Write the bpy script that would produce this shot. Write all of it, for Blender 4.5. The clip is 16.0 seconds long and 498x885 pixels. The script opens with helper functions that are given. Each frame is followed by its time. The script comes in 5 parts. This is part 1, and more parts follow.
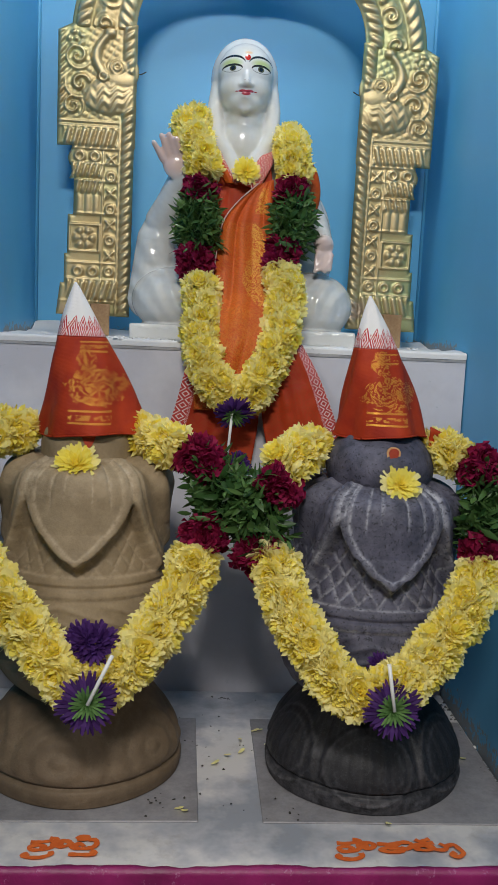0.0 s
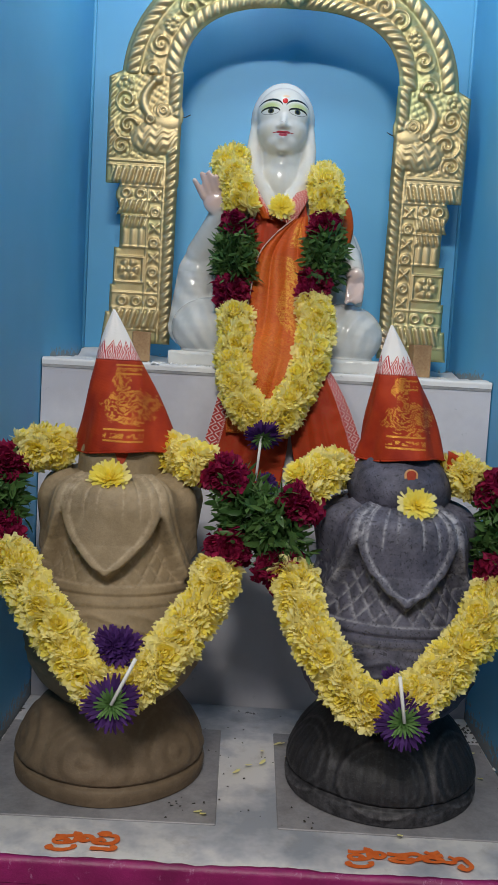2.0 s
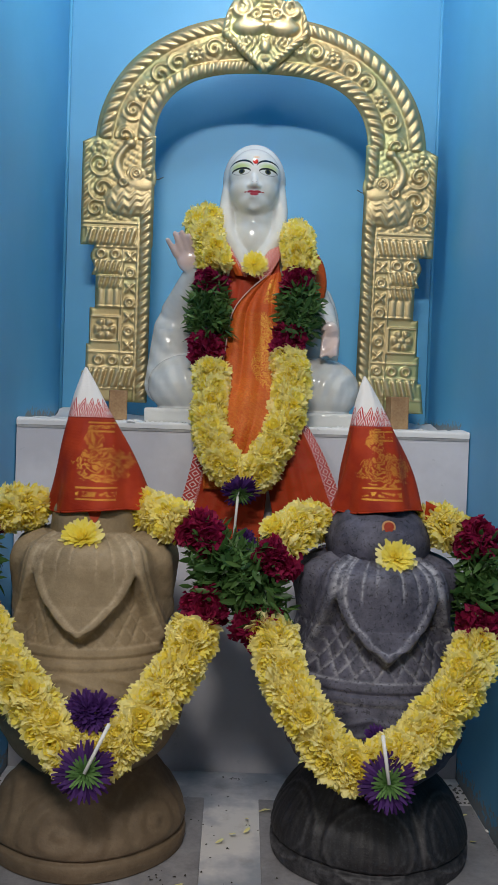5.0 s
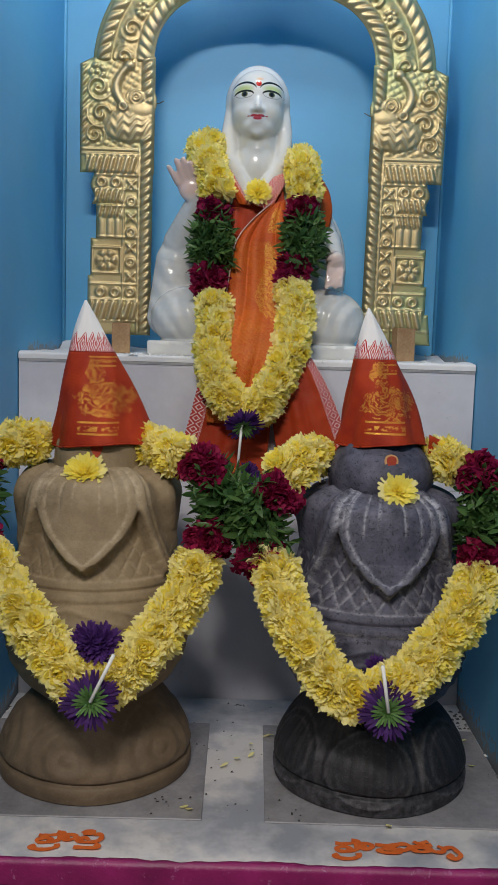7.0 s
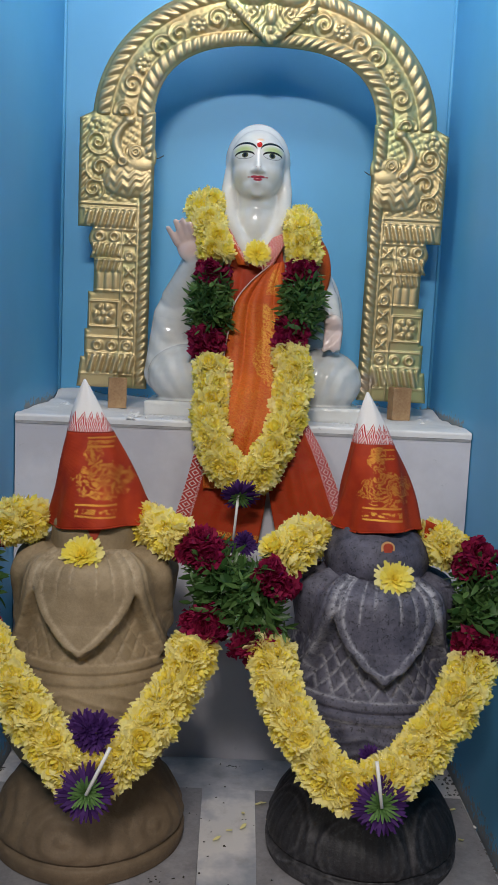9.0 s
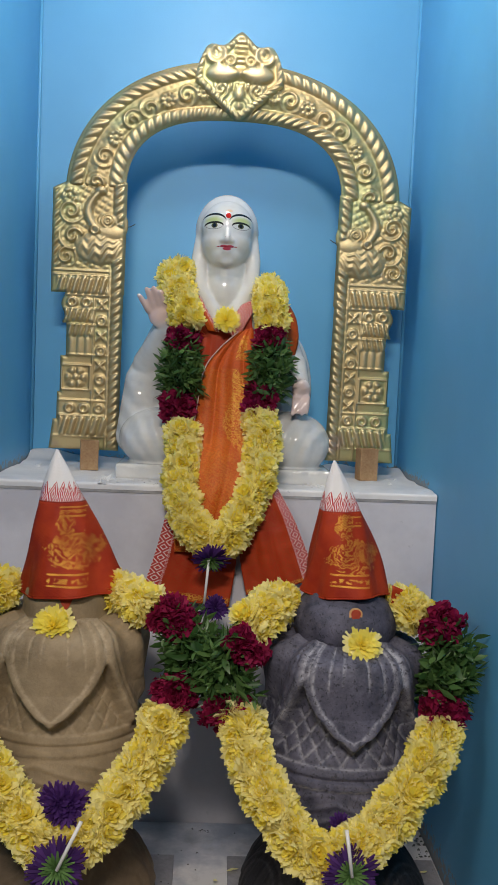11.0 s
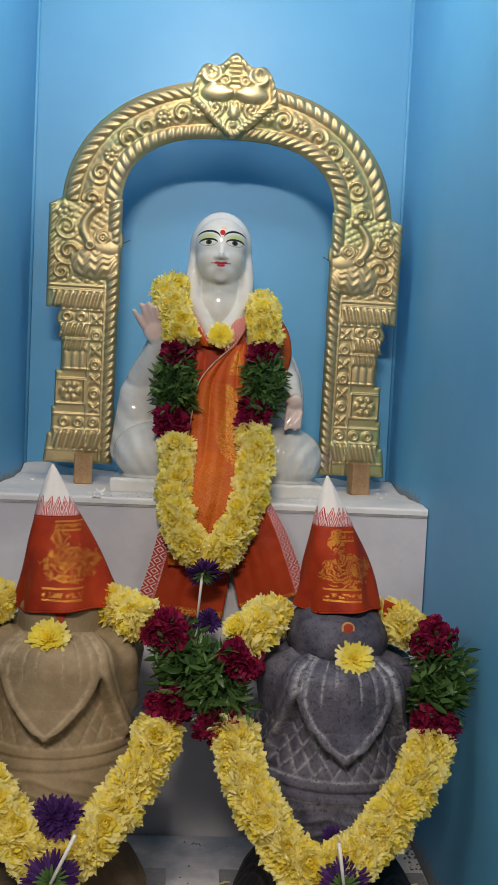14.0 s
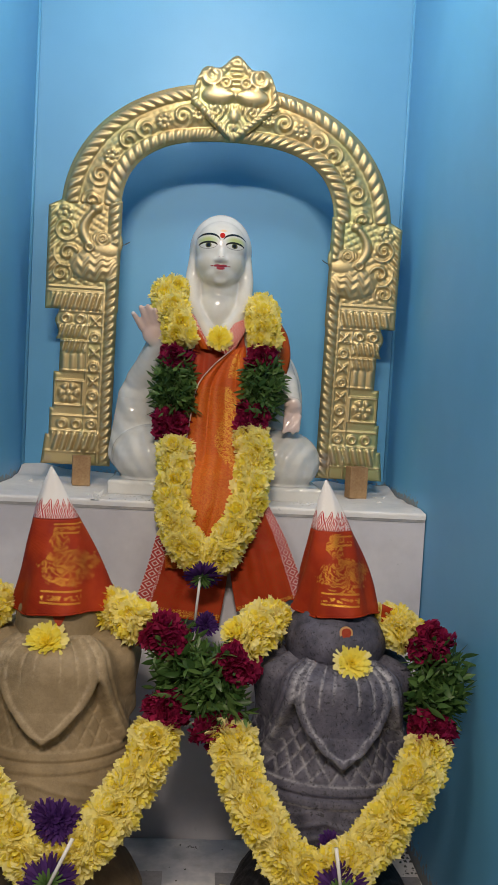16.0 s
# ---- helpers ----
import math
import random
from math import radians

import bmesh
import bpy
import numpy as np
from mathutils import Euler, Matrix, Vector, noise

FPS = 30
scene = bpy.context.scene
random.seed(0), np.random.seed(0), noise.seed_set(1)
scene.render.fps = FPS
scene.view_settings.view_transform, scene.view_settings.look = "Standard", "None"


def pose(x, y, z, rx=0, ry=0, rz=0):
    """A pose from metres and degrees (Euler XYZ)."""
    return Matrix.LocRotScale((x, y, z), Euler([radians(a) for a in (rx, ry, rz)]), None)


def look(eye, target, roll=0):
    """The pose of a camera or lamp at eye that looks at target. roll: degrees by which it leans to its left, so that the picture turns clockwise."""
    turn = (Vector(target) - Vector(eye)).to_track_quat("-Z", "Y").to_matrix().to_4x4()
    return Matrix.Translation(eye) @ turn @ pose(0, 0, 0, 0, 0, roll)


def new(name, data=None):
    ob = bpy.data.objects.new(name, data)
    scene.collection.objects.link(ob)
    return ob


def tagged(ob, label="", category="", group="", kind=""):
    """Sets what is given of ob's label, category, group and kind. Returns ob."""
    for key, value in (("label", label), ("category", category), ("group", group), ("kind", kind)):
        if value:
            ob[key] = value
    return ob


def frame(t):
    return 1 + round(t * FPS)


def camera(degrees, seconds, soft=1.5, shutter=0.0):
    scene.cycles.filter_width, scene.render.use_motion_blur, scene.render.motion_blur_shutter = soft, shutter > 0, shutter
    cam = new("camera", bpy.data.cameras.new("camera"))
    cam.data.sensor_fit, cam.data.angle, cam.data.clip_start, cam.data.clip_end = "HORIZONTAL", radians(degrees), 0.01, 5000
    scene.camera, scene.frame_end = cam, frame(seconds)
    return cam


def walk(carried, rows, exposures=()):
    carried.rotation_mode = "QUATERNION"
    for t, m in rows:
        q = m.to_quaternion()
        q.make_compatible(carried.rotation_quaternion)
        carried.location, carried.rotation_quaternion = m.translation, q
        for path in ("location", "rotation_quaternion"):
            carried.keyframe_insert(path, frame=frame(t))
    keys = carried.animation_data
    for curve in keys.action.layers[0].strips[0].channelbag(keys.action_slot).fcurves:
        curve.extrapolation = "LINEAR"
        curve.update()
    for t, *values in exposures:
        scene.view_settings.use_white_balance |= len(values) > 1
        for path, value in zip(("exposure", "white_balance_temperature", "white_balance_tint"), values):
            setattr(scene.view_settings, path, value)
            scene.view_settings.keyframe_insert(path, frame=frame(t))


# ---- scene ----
cam = camera(32.3, 16.0)
PATH = [
    (0, (-0.0647, 0.0234, 1.423), (0.0690, 2.0021, 1.164), 2.6),
    (0.5, (-0.0604, 0.0102, 1.426), (0.0704, 1.9911, 1.187), 2.7),
    (1, (-0.0502, -0.0044, 1.422), (0.0678, 1.9792, 1.187), 2.7),
    (1.5, (-0.0369, -0.0191, 1.415), (0.0331, 1.9670, 1.189), 2.8),
    (2, (-0.0185, -0.0501, 1.412), (-0.0153, 1.9415, 1.224), 3.3),
    (2.5, (0.0005, -0.0501, 1.411), (-0.0190, 1.9467, 1.3), 3.3),
    (3, (0.0068, -0.0444, 1.405), (0.0064, 1.9534, 1.327), 2.7),
    (3.5, (0.0069, -0.0424, 1.4), (0.0295, 1.9561, 1.332), 1.9),
    (4, (0.0060, -0.0414, 1.405), (0.0266, 1.9573, 1.348), 1.8),
    (4.2, (0.0061, -0.0394, 1.402), (0.0267, 1.9603, 1.358), 1.9),
    (6.3, (0.0205, -0.0321, 1.407), (0.0319, 1.9640, 1.287), 1.8),
    (6.5, (0.0226, -0.0292, 1.407), (0.0230, 1.9655, 1.253), 1.7),
    (7, (0.0207, -0.0271, 1.41), (0.0208, 1.9616, 1.199), 1.7),
    (7.5, (0.0231, -0.0192, 1.414), (0.0500, 1.9641, 1.16), 1.9),
    (8, (0.0174, 0.0051, 1.453), (0.0499, 1.9811, 1.148), 2.1),
    (8.5, (0.0067, 0.0107, 1.504), (0.0409, 1.9826, 1.172), 2.5),
    (9, (0.0004, -0.0130, 1.563), (0.0274, 1.9723, 1.323), 2.6),
    (9.5, (0.0035, -0.0312, 1.608), (0.0548, 1.9608, 1.431), 2.6),
    (12, (-0.0000, -0.0410, 1.614), (0.0934, 1.9528, 1.476), 2.5),
    (12.5, (-0.0022, -0.0439, 1.616), (0.0972, 1.9486, 1.484), 2.6),
    (13, (-0.0044, -0.0478, 1.617), (0.0991, 1.9455, 1.49), 2.7),
    (13.5, (-0.0025, -0.0499, 1.619), (0.1020, 1.9433, 1.493), 2.7),
    (14, (-0.0048, -0.0548, 1.62), (0.1037, 1.9392, 1.503), 2.7),
    (14.5, (-0.0100, -0.0595, 1.624), (0.1095, 1.9339, 1.511), 2.9),
    (15, (-0.0060, -0.0598, 1.622), (0.1115, 1.9338, 1.511), 2.8),
    (15.5, (-0.0088, -0.0556, 1.626), (0.1116, 1.9368, 1.505), 3.0),
    (16, (-0.0118, -0.0544, 1.626), (0.1077, 1.9390, 1.51), 3.1),
]
EXPOSURES = [(0.0, -0.06, 6450, 9), (2.5, -0.04, 6500, 9), (3.5, -0.14, 6500, 9), (7.0, -0.15, 6550, 11), (9.5, -0.10, 6600, 12), (12.0, -0.20, 7000, 13), (14.0, -0.20, 7250, 13), (16.0, -0.18, 7700, 14)]
walk(cam, [(t, look(eye, target, roll)) for t, eye, target, roll in PATH], EXPOSURES)

# ---- world, lamps, exposure ----
world = bpy.data.worlds.new("world")
world.use_nodes = True
world.node_tree.nodes["Background"].inputs["Color"].default_value = (0.75, 0.85, 1.0, 1)
world.node_tree.nodes["Background"].inputs["Strength"].default_value = 0.005
scene.world = world


def lamp(name, at, power, radius, color):
    data = bpy.data.lights.new(name, "POINT")
    data.energy, data.shadow_soft_size, data.color = power, radius, color
    ob = new(name, data)
    ob.location = at
    return ob


lamp("niche_lamp", (0.0, 1.57, 2.46), 4.6, 0.05, (1.0, 0.97, 0.93))
lamp("niche_lamp", (0.0, 1.44, 2.72), 7.0, 0.06, (1.0, 0.97, 0.93))


def hall_lamp(at, aim, length, power):
    data = bpy.data.lights.new("hall_tube_light", "AREA")
    data.shape, data.size, data.size_y, data.energy, data.color = "RECTANGLE", length, 0.14, power, (1.0, 0.96, 0.9)
    new("hall_tube_light", data).matrix_basis = look(at, aim)


hall_lamp((-0.15, -1.00, 3.02), (0.0, 1.4, 1.0), 0.6, 50)
# two unseen fill lamps, added left and right to brighten the niche side walls
hall_lamp((-1.60, -0.70, 2.70), (0.3, 1.4, 1.5), 0.6, 15)
hall_lamp((1.60, -0.70, 2.70), (-0.3, 1.4, 1.5), 0.6, 9)
scene.view_settings.exposure = 0.0


# ---- materials ----
def nodes_of(name):
    m = bpy.data.materials.new(name)
    m.use_nodes = True
    t = m.node_tree
    return m, t, t.nodes["Principled BSDF"]


def link(t, a, b):
    t.links.new(a, b)


def noise_tex(t, coord, scale, detail=4, rough=0.6):
    n = t.nodes.new("ShaderNodeTexNoise")
    n.inputs["Scale"].default_value = scale
    n.inputs["Detail"].default_value = detail
    n.inputs["Roughness"].default_value = rough
    link(t, coord, n.inputs["Vector"])
    return n.outputs["Fac"]


def ramp(t, fac, stops):
    r = t.nodes.new("ShaderNodeValToRGB")
    e = r.color_ramp.elements
    while len(e) < len(stops):
        e.new(0.5)
    for el, (p, c) in zip(e, stops):
        el.position = p
        el.color = (*c, 1) if len(c) == 3 else c
    link(t, fac, r.inputs["Fac"])
    return r.outputs["Color"]


def mix(t, fac, a, b, kind="MIX"):
    n = t.nodes.new("ShaderNodeMix")
    n.data_type, n.blend_type = "RGBA", kind
    for sock, v in ((n.inputs["Factor"], fac), (n.inputs["A"], a), (n.inputs["B"], b)):
        if isinstance(v, bpy.types.NodeSocket):
            link(t, v, sock)
        elif isinstance(v, (int, float)):
            sock.default_value = v
        else:
            sock.default_value = (*v, 1)
    return n.outputs["Result"]


def calc(t, op, a, b=0.0, c=0.0, clamp=False):
    n = t.nodes.new("ShaderNodeMath")
    n.operation, n.use_clamp = op, clamp
    for sock, v in zip(n.inputs, (a, b, c)):
        if isinstance(v, bpy.types.NodeSocket):
            link(t, v, sock)
        else:
            sock.default_value = v
    return n.outputs[0]


def coords(t, which="Object"):
    return t.nodes.new("ShaderNodeTexCoord").outputs[which]


def axes(t, coord):
    n = t.nodes.new("ShaderNodeSeparateXYZ")
    link(t, coord, n.inputs[0])
    return n.outputs[0], n.outputs[1], n.outputs[2]


def bumped(t, bsdf, height, strength=0.3, distance=0.002):
    b = t.nodes.new("ShaderNodeBump")
    b.inputs["Strength"].default_value = strength
    b.inputs["Distance"].default_value = distance
    link(t, height, b.inputs["Height"])
    link(t, b.outputs["Normal"], bsdf.inputs["Normal"])


def surface(name, dark, light, scale=12, fine=180, rough=0.6, metal=0.0, bump=0.3, distance=0.001, spread=(0.35, 0.65)):
    """A surface that varies between two colours in blotches and fine grain."""
    m, t, p = nodes_of(name)
    co = coords(t)
    big, small = noise_tex(t, co, scale, 5), noise_tex(t, co, fine, 3)
    both = calc(t, "ADD", calc(t, "MULTIPLY", big, 0.7), calc(t, "MULTIPLY", small, 0.3))
    link(t, ramp(t, both, [(spread[0], dark), (spread[1], light)]), p.inputs["Base Color"])
    p.inputs["Metallic"].default_value = metal
    link(t, calc(t, "ADD", rough - 0.08, calc(t, "MULTIPLY", big, 0.16)), p.inputs["Roughness"])
    bumped(t, p, both, bump, distance)
    return m


def wall_paint():
    m, t, p = nodes_of("blue_gloss_paint")
    co = coords(t)
    big, small = noise_tex(t, co, 2.2, 4), noise_tex(t, co, 420, 2)
    x, y, z = axes(t, co)
    col = ramp(t, big, [(0.35, (0.083, 0.355, 0.62)), (0.65, (0.102, 0.40, 0.68))])
    # cement splashes along the foot of the wall
    dirt = noise_tex(t, co, 75, 6, 0.7)
    low = calc(t, "SUBTRACT", 1.0, calc(t, "DIVIDE", calc(t, "SUBTRACT", z, 0.70), 0.09), clamp=True)
    low2 = calc(t, "MULTIPLY", calc(t, "SUBTRACT", 1.0, calc(t, "DIVIDE", calc(t, "ABSOLUTE", calc(t, "SUBTRACT", z, 1.397)), 0.045), clamp=True), calc(t, "GREATER_THAN", y, 1.75))
    mask = calc(t, "GREATER_THAN", calc(t, "ADD", dirt, calc(t, "MULTIPLY", calc(t, "MAXIMUM", low, low2), 0.42)), 0.80)
    link(t, mix(t, mask, col, (0.22, 0.25, 0.27)), p.inputs["Base Color"])
    p.inputs["Roughness"].default_value = 0.48
    bumped(t, p, calc(t, "ADD", calc(t, "MULTIPLY", noise_tex(t, co, 9, 2), 3.0), small), 0.12, 0.0015)
    return m


def white_paint(name, a, b, rough=0.5):
    m, t, p = nodes_of(name)
    co = coords(t)
    big, mid, small = noise_tex(t, co, 5, 5, 0.65), noise_tex(t, co, 26, 6, 0.7), noise_tex(t, co, 300, 2)
    col = ramp(t, big, [(0.36, a), (0.62, b)])
    col = mix(t, calc(t, "MULTIPLY", calc(t, "GREATER_THAN", mid, 0.66), 0.35), col, (0.35, 0.37, 0.40))
    link(t, col, p.inputs["Base Color"])
    p.inputs["Roughness"].default_value = rough
    bumped(t, p, calc(t, "ADD", mid, calc(t, "MULTIPLY", small, 0.4)), 0.25, 0.0015)
    return m


def gold_sheet():
    m, t, p = nodes_of("embossed_gold_sheet")
    co = coords(t)
    big, small = noise_tex(t, co, 7, 4), noise_tex(t, co, 160, 4)
    at = t.nodes.new("ShaderNodeAttribute")
    at.attribute_name = "relief"
    hi = at.outputs["Fac"]
    col = ramp(t, big, [(0.38, (0.45, 0.340, 0.165)), (0.62, (0.58, 0.455, 0.240))])
    green = calc(t, "MULTIPLY", calc(t, "SUBTRACT", 1.0, hi, clamp=True), ramp(t, noise_tex(t, co, 4.5, 3), [(0.46, (0, 0, 0)), (0.62, (1, 1, 1))]))
    col = mix(t, calc(t, "MULTIPLY", green, 0.55), col, (0.38, 0.50, 0.25))
    purple = ramp(t, noise_tex(t, co, 6.3, 2), [(0.66, (0, 0, 0)), (0.74, (1, 1, 1))])
    col = mix(t, calc(t, "MULTIPLY", purple, 0.5), col, (0.40, 0.26, 0.30))
    col = mix(t, calc(t, "MULTIPLY", hi, 0.35, clamp=True), col, (0.78, 0.64, 0.42))
    link(t, col, p.inputs["Base Color"])
    p.inputs["Metallic"].default_value = 0.86
    link(t, calc(t, "ADD", 0.40, calc(t, "MULTIPLY", small, 0.2)), p.inputs["Roughness"])
    bumped(t, p, small, 0.25, 0.0012)
    return m


def stone(name, dark, light, pale, fleck, scale=14, fine=260, rough=0.75, speck=0.6):
    m, t, p = nodes_of(name)
    co = coords(t)
    big, mid, small = noise_tex(t, co, scale, 6, 0.65), noise_tex(t, co, 70, 5, 0.7), noise_tex(t, co, fine, 3, 0.7)
    col = ramp(t, calc(t, "ADD", calc(t, "MULTIPLY", big, 0.65), calc(t, "MULTIPLY", mid, 0.35)), [(0.36, dark), (0.64, light)])
    at = t.nodes.new("ShaderNodeAttribute")
    at.attribute_name = "wear"
    chisel = calc(t, "MULTIPLY", at.outputs["Fac"], ramp(t, mid, [(0.38, (0.1, 0.1, 0.1)), (0.6, (1, 1, 1))]))
    col = mix(t, chisel, col, pale)
    col = mix(t, calc(t, "MULTIPLY", calc(t, "GREATER_THAN", small, 0.60), speck), col, fleck)
    link(t, col, p.inputs["Base Color"])
    p.inputs["Roughness"].default_value = rough
    bumped(t, p, calc(t, "ADD", mid, small), 0.45, 0.0016)
    return m


def petal(name, dark, light, tip):
    m, t, p = nodes_of(name)
    rnd = t.nodes.new("ShaderNodeObjectInfo").outputs["Random"]
    isl = t.nodes.new("ShaderNodeNewGeometry").outputs["Random Per Island"]
    col = mix(t, isl, dark, light)
    col = mix(t, calc(t, "MULTIPLY", rnd, 0.55), col, tip)
    link(t, col, p.inputs["Base Color"])
    p.inputs["Roughness"].default_value = 0.65
    p.inputs["Specular IOR Level"].default_value = 0.25
    p.inputs["Subsurface Weight"].default_value = 0.0
    tr = t.nodes.new("ShaderNodeBsdfTranslucent")
    link(t, col, tr.inputs["Color"])
    ms = t.nodes.new("ShaderNodeMixShader")
    ms.inputs[0].default_value = 0.46
    link(t, p.outputs[0], ms.inputs[1])
    link(t, tr.outputs[0], ms.inputs[2])
    link(t, ms.outputs[0], t.nodes["Material Output"].inputs["Surface"])
    return m


BLUE = wall_paint()
PLINTH_WHITE = white_paint("chalky_white_paint", (0.50, 0.49, 0.54), (0.62, 0.61, 0.66))
GOLD = gold_sheet()
SAND = stone("brown_sandstone", (0.205, 0.150, 0.088), (0.335, 0.252, 0.155), (0.45, 0.355, 0.24), (0.22, 0.16, 0.10), rough=0.8, speck=0.25)
# the foot gets a darker brown than the belly's sandstone
FOOT_SAND = stone("dark_brown_sandstone", (0.110, 0.075, 0.045), (0.185, 0.130, 0.080), (0.28, 0.21, 0.14), (0.12, 0.09, 0.06), rough=0.7)
GRANITE = stone("grey_granite", (0.031, 0.031, 0.054), (0.112, 0.109, 0.157), (0.40, 0.40, 0.45), (0.014, 0.014, 0.022), scale=34, fine=190, rough=0.66, speck=0.75)
BASALT = stone("black_granite", (0.004, 0.004, 0.006), (0.013, 0.013, 0.018), (0.15, 0.145, 0.16), (0.035, 0.035, 0.042), scale=30, rough=0.62)
WOOD = surface("raw_wood", (0.24, 0.13, 0.06), (0.42, 0.27, 0.14), 20, 200, 0.7)


def worn_magenta():
    m, t, p = nodes_of("magenta_paint")
    co = coords(t)
    big, mid, small = noise_tex(t, co, 12, 5), noise_tex(t, co, 55, 6, 0.7), noise_tex(t, co, 260, 3)
    col = ramp(t, big, [(0.35, (0.17, 0.008, 0.075)), (0.65, (0.29, 0.016, 0.13))])
    chip = calc(t, "MULTIPLY", calc(t, "GREATER_THAN", mid, 0.61), calc(t, "GREATER_THAN", small, 0.52))
    col = mix(t, calc(t, "MULTIPLY", chip, 0.55), col, (0.42, 0.17, 0.32))
    link(t, col, p.inputs["Base Color"])
    link(t, calc(t, "ADD", 0.22, calc(t, "MULTIPLY", mid, 0.4)), p.inputs["Roughness"])
    bumped(t, p, calc(t, "ADD", mid, calc(t, "MULTIPLY", small, 0.4)), 0.6, 0.002)
    return m


MAGENTA = worn_magenta()
YELLOW = petal("yellow_petal", (0.97, 0.82, 0.08), (0.98, 0.88, 0.20), (0.98, 0.90, 0.29))
CREAM = petal("pale_petal", (0.98, 0.88, 0.27), (0.98, 0.91, 0.43), (0.99, 0.94, 0.60))
CRIMSON = petal("crimson_petal", (0.17, 0.006, 0.035), (0.42, 0.018, 0.085), (0.28, 0.010, 0.08))
VIOLET = petal("violet_petal", (0.045, 0.012, 0.10), (0.13, 0.05, 0.26), (0.07, 0.02, 0.16))
LEAF = petal("green_leaf", (0.020, 0.065, 0.016), (0.17, 0.30, 0.09), (0.07, 0.18, 0.05))
LEAF.node_tree.nodes["Principled BSDF"].inputs["Roughness"].default_value = 0.36
LEAF.node_tree.nodes["Principled BSDF"].inputs["Specular IOR Level"].default_value = 0.6
SEPAL = petal("green_sepal", (0.10, 0.22, 0.06), (0.20, 0.36, 0.12), (0.15, 0.30, 0.10))
STICK = surface("white_plastic", (0.70, 0.70, 0.70), (0.80, 0.80, 0.78), 30, 200, 0.4)
DARK = surface("black_wire", (0.01, 0.01, 0.01), (0.02, 0.02, 0.02), 30, 200, 0.5)
PLASTER = surface("hall_plaster", (0.19, 0.185, 0.18), (0.25, 0.24, 0.23), 3, 150, 0.8)
HALL_FLOOR = surface("hall_floor_stone", (0.16, 0.15, 0.14), (0.22, 0.21, 0.20), 4, 90, 0.35)


# ---- mesh helpers ----
def mesh_object(name, verts, faces, material, parent=None, label="", smooth=True):
    me = bpy.data.meshes.new(name)
    me.from_pydata([tuple(v) for v in verts], [], [tuple(f) for f in faces])
    me.update()
    for mt in (material if isinstance(material, (list, tuple)) else [material]):
        me.materials.append(mt)
    if smooth:
        me.polygons.foreach_set("use_smooth", [True] * len(me.polygons))
    ob = new(name, me)
    ob.parent = parent
    return tagged(ob, label)


def part(name, bm, material, parent=None, label="", smooth=False):
    me = bpy.data.meshes.new(name)
    bmesh.ops.recalc_face_normals(bm, faces=bm.faces[:])
    bm.to_mesh(me)
    bm.free()
    for mt in (material if isinstance(material, (list, tuple)) else [material]):
        me.materials.append(mt)
    if smooth:
        me.polygons.foreach_set("use_smooth", [True] * len(me.polygons))
    ob = new(name, me)
    ob.parent = parent
    return tagged(ob, label)


def box(bm, lo, hi, bevel=0.0, segments=2):
    r = bmesh.ops.create_cube(bm, size=1)
    vs = r["verts"]
    for v in vs:
        v.co = Vector([(a + b) / 2 + c * (b - a) for a, b, c in zip(lo, hi, v.co)])
    if bevel:
        es = list({e for v in vs for e in v.link_edges})
        bmesh.ops.bevel(bm, geom=es, offset=bevel, segments=segments, affect="EDGES", profile=0.6)
    return bm


def solid(name, lo, hi, material, parent=None, label="", bevel=0.0):
    return part(name, box(bmesh.new(), lo, hi, bevel), material, parent, label)


def grid_faces(nu, nv, wrap=False):
    f = []
    for i in range(nu if wrap else nu - 1):
        for j in range(nv - 1):
            a, b = i * nv + j, ((i + 1) % nu) * nv + j
            f.append((a, b, b + 1, a + 1))
    return f


def tube(bm, pts, r0, r1=None, sides=8):
    """A round rod through pts that tapers from r0 to r1."""
    r1 = r0 if r1 is None else r1
    pts = [Vector(p) for p in pts]
    rings = []
    for i, p in enumerate(pts):
        d = (pts[min(i + 1, len(pts) - 1)] - pts[max(i - 1, 0)]).normalized()
        a = d.orthogonal().normalized()
        b = d.cross(a)
        r = r0 + (r1 - r0) * i / max(1, len(pts) - 1)
        rings.append([bm.verts.new(p + r * (math.cos(k * 2 * math.pi / sides) * a + math.sin(k * 2 * math.pi / sides) * b)) for k in range(sides)])
    for u, v in zip(rings, rings[1:]):
        for k in range(sides):
            bm.faces.new((u[k], u[(k + 1) % sides], v[(k + 1) % sides], v[k]))
    bm.faces.new(rings[0][::-1])
    bm.faces.new(rings[-1])
    return bm


# ---- the niche and the hall that closes it ----
TOP, SHELF = 0.70, 1.397          # platform top, plinth top
LEFT, RIGHT, BACK = -0.440, 0.465, 2.08
FRONT, PLINTH_Y = 1.096, 1.676
CEIL = 3.15


def setting(ob, label):
    return tagged(ob, label, kind="structure")


setting(solid("wall_back", (LEFT - 0.12, BACK, 0), (RIGHT + 0.12, BACK + 0.12, CEIL), BLUE), "blue glossy painted back wall of the niche")
setting(solid("wall_left", (LEFT - 0.12, 0.98, 0), (LEFT, BACK - 0.002, CEIL), BLUE), "blue glossy painted side wall of the niche")
setting(solid("wall_right", (RIGHT, 0.98, 0), (RIGHT + 0.12, BACK - 0.002, CEIL), BLUE), "blue glossy painted side wall of the niche")
setting(solid("wall_hall_left", (-2.6, 0.98, 0), (LEFT - 0.123, 1.10, CEIL), PLASTER), "plain pale plastered hall wall")
setting(solid("wall_hall_right", (RIGHT + 0.123, 0.98, 0), (2.6, 1.10, CEIL), PLASTER), "plain pale plastered hall wall")
setting(solid("wall_hall_back", (-2.6, -3.1, 0), (2.6, -3.0, CEIL), PLASTER), "plain pale plastered hall wall")
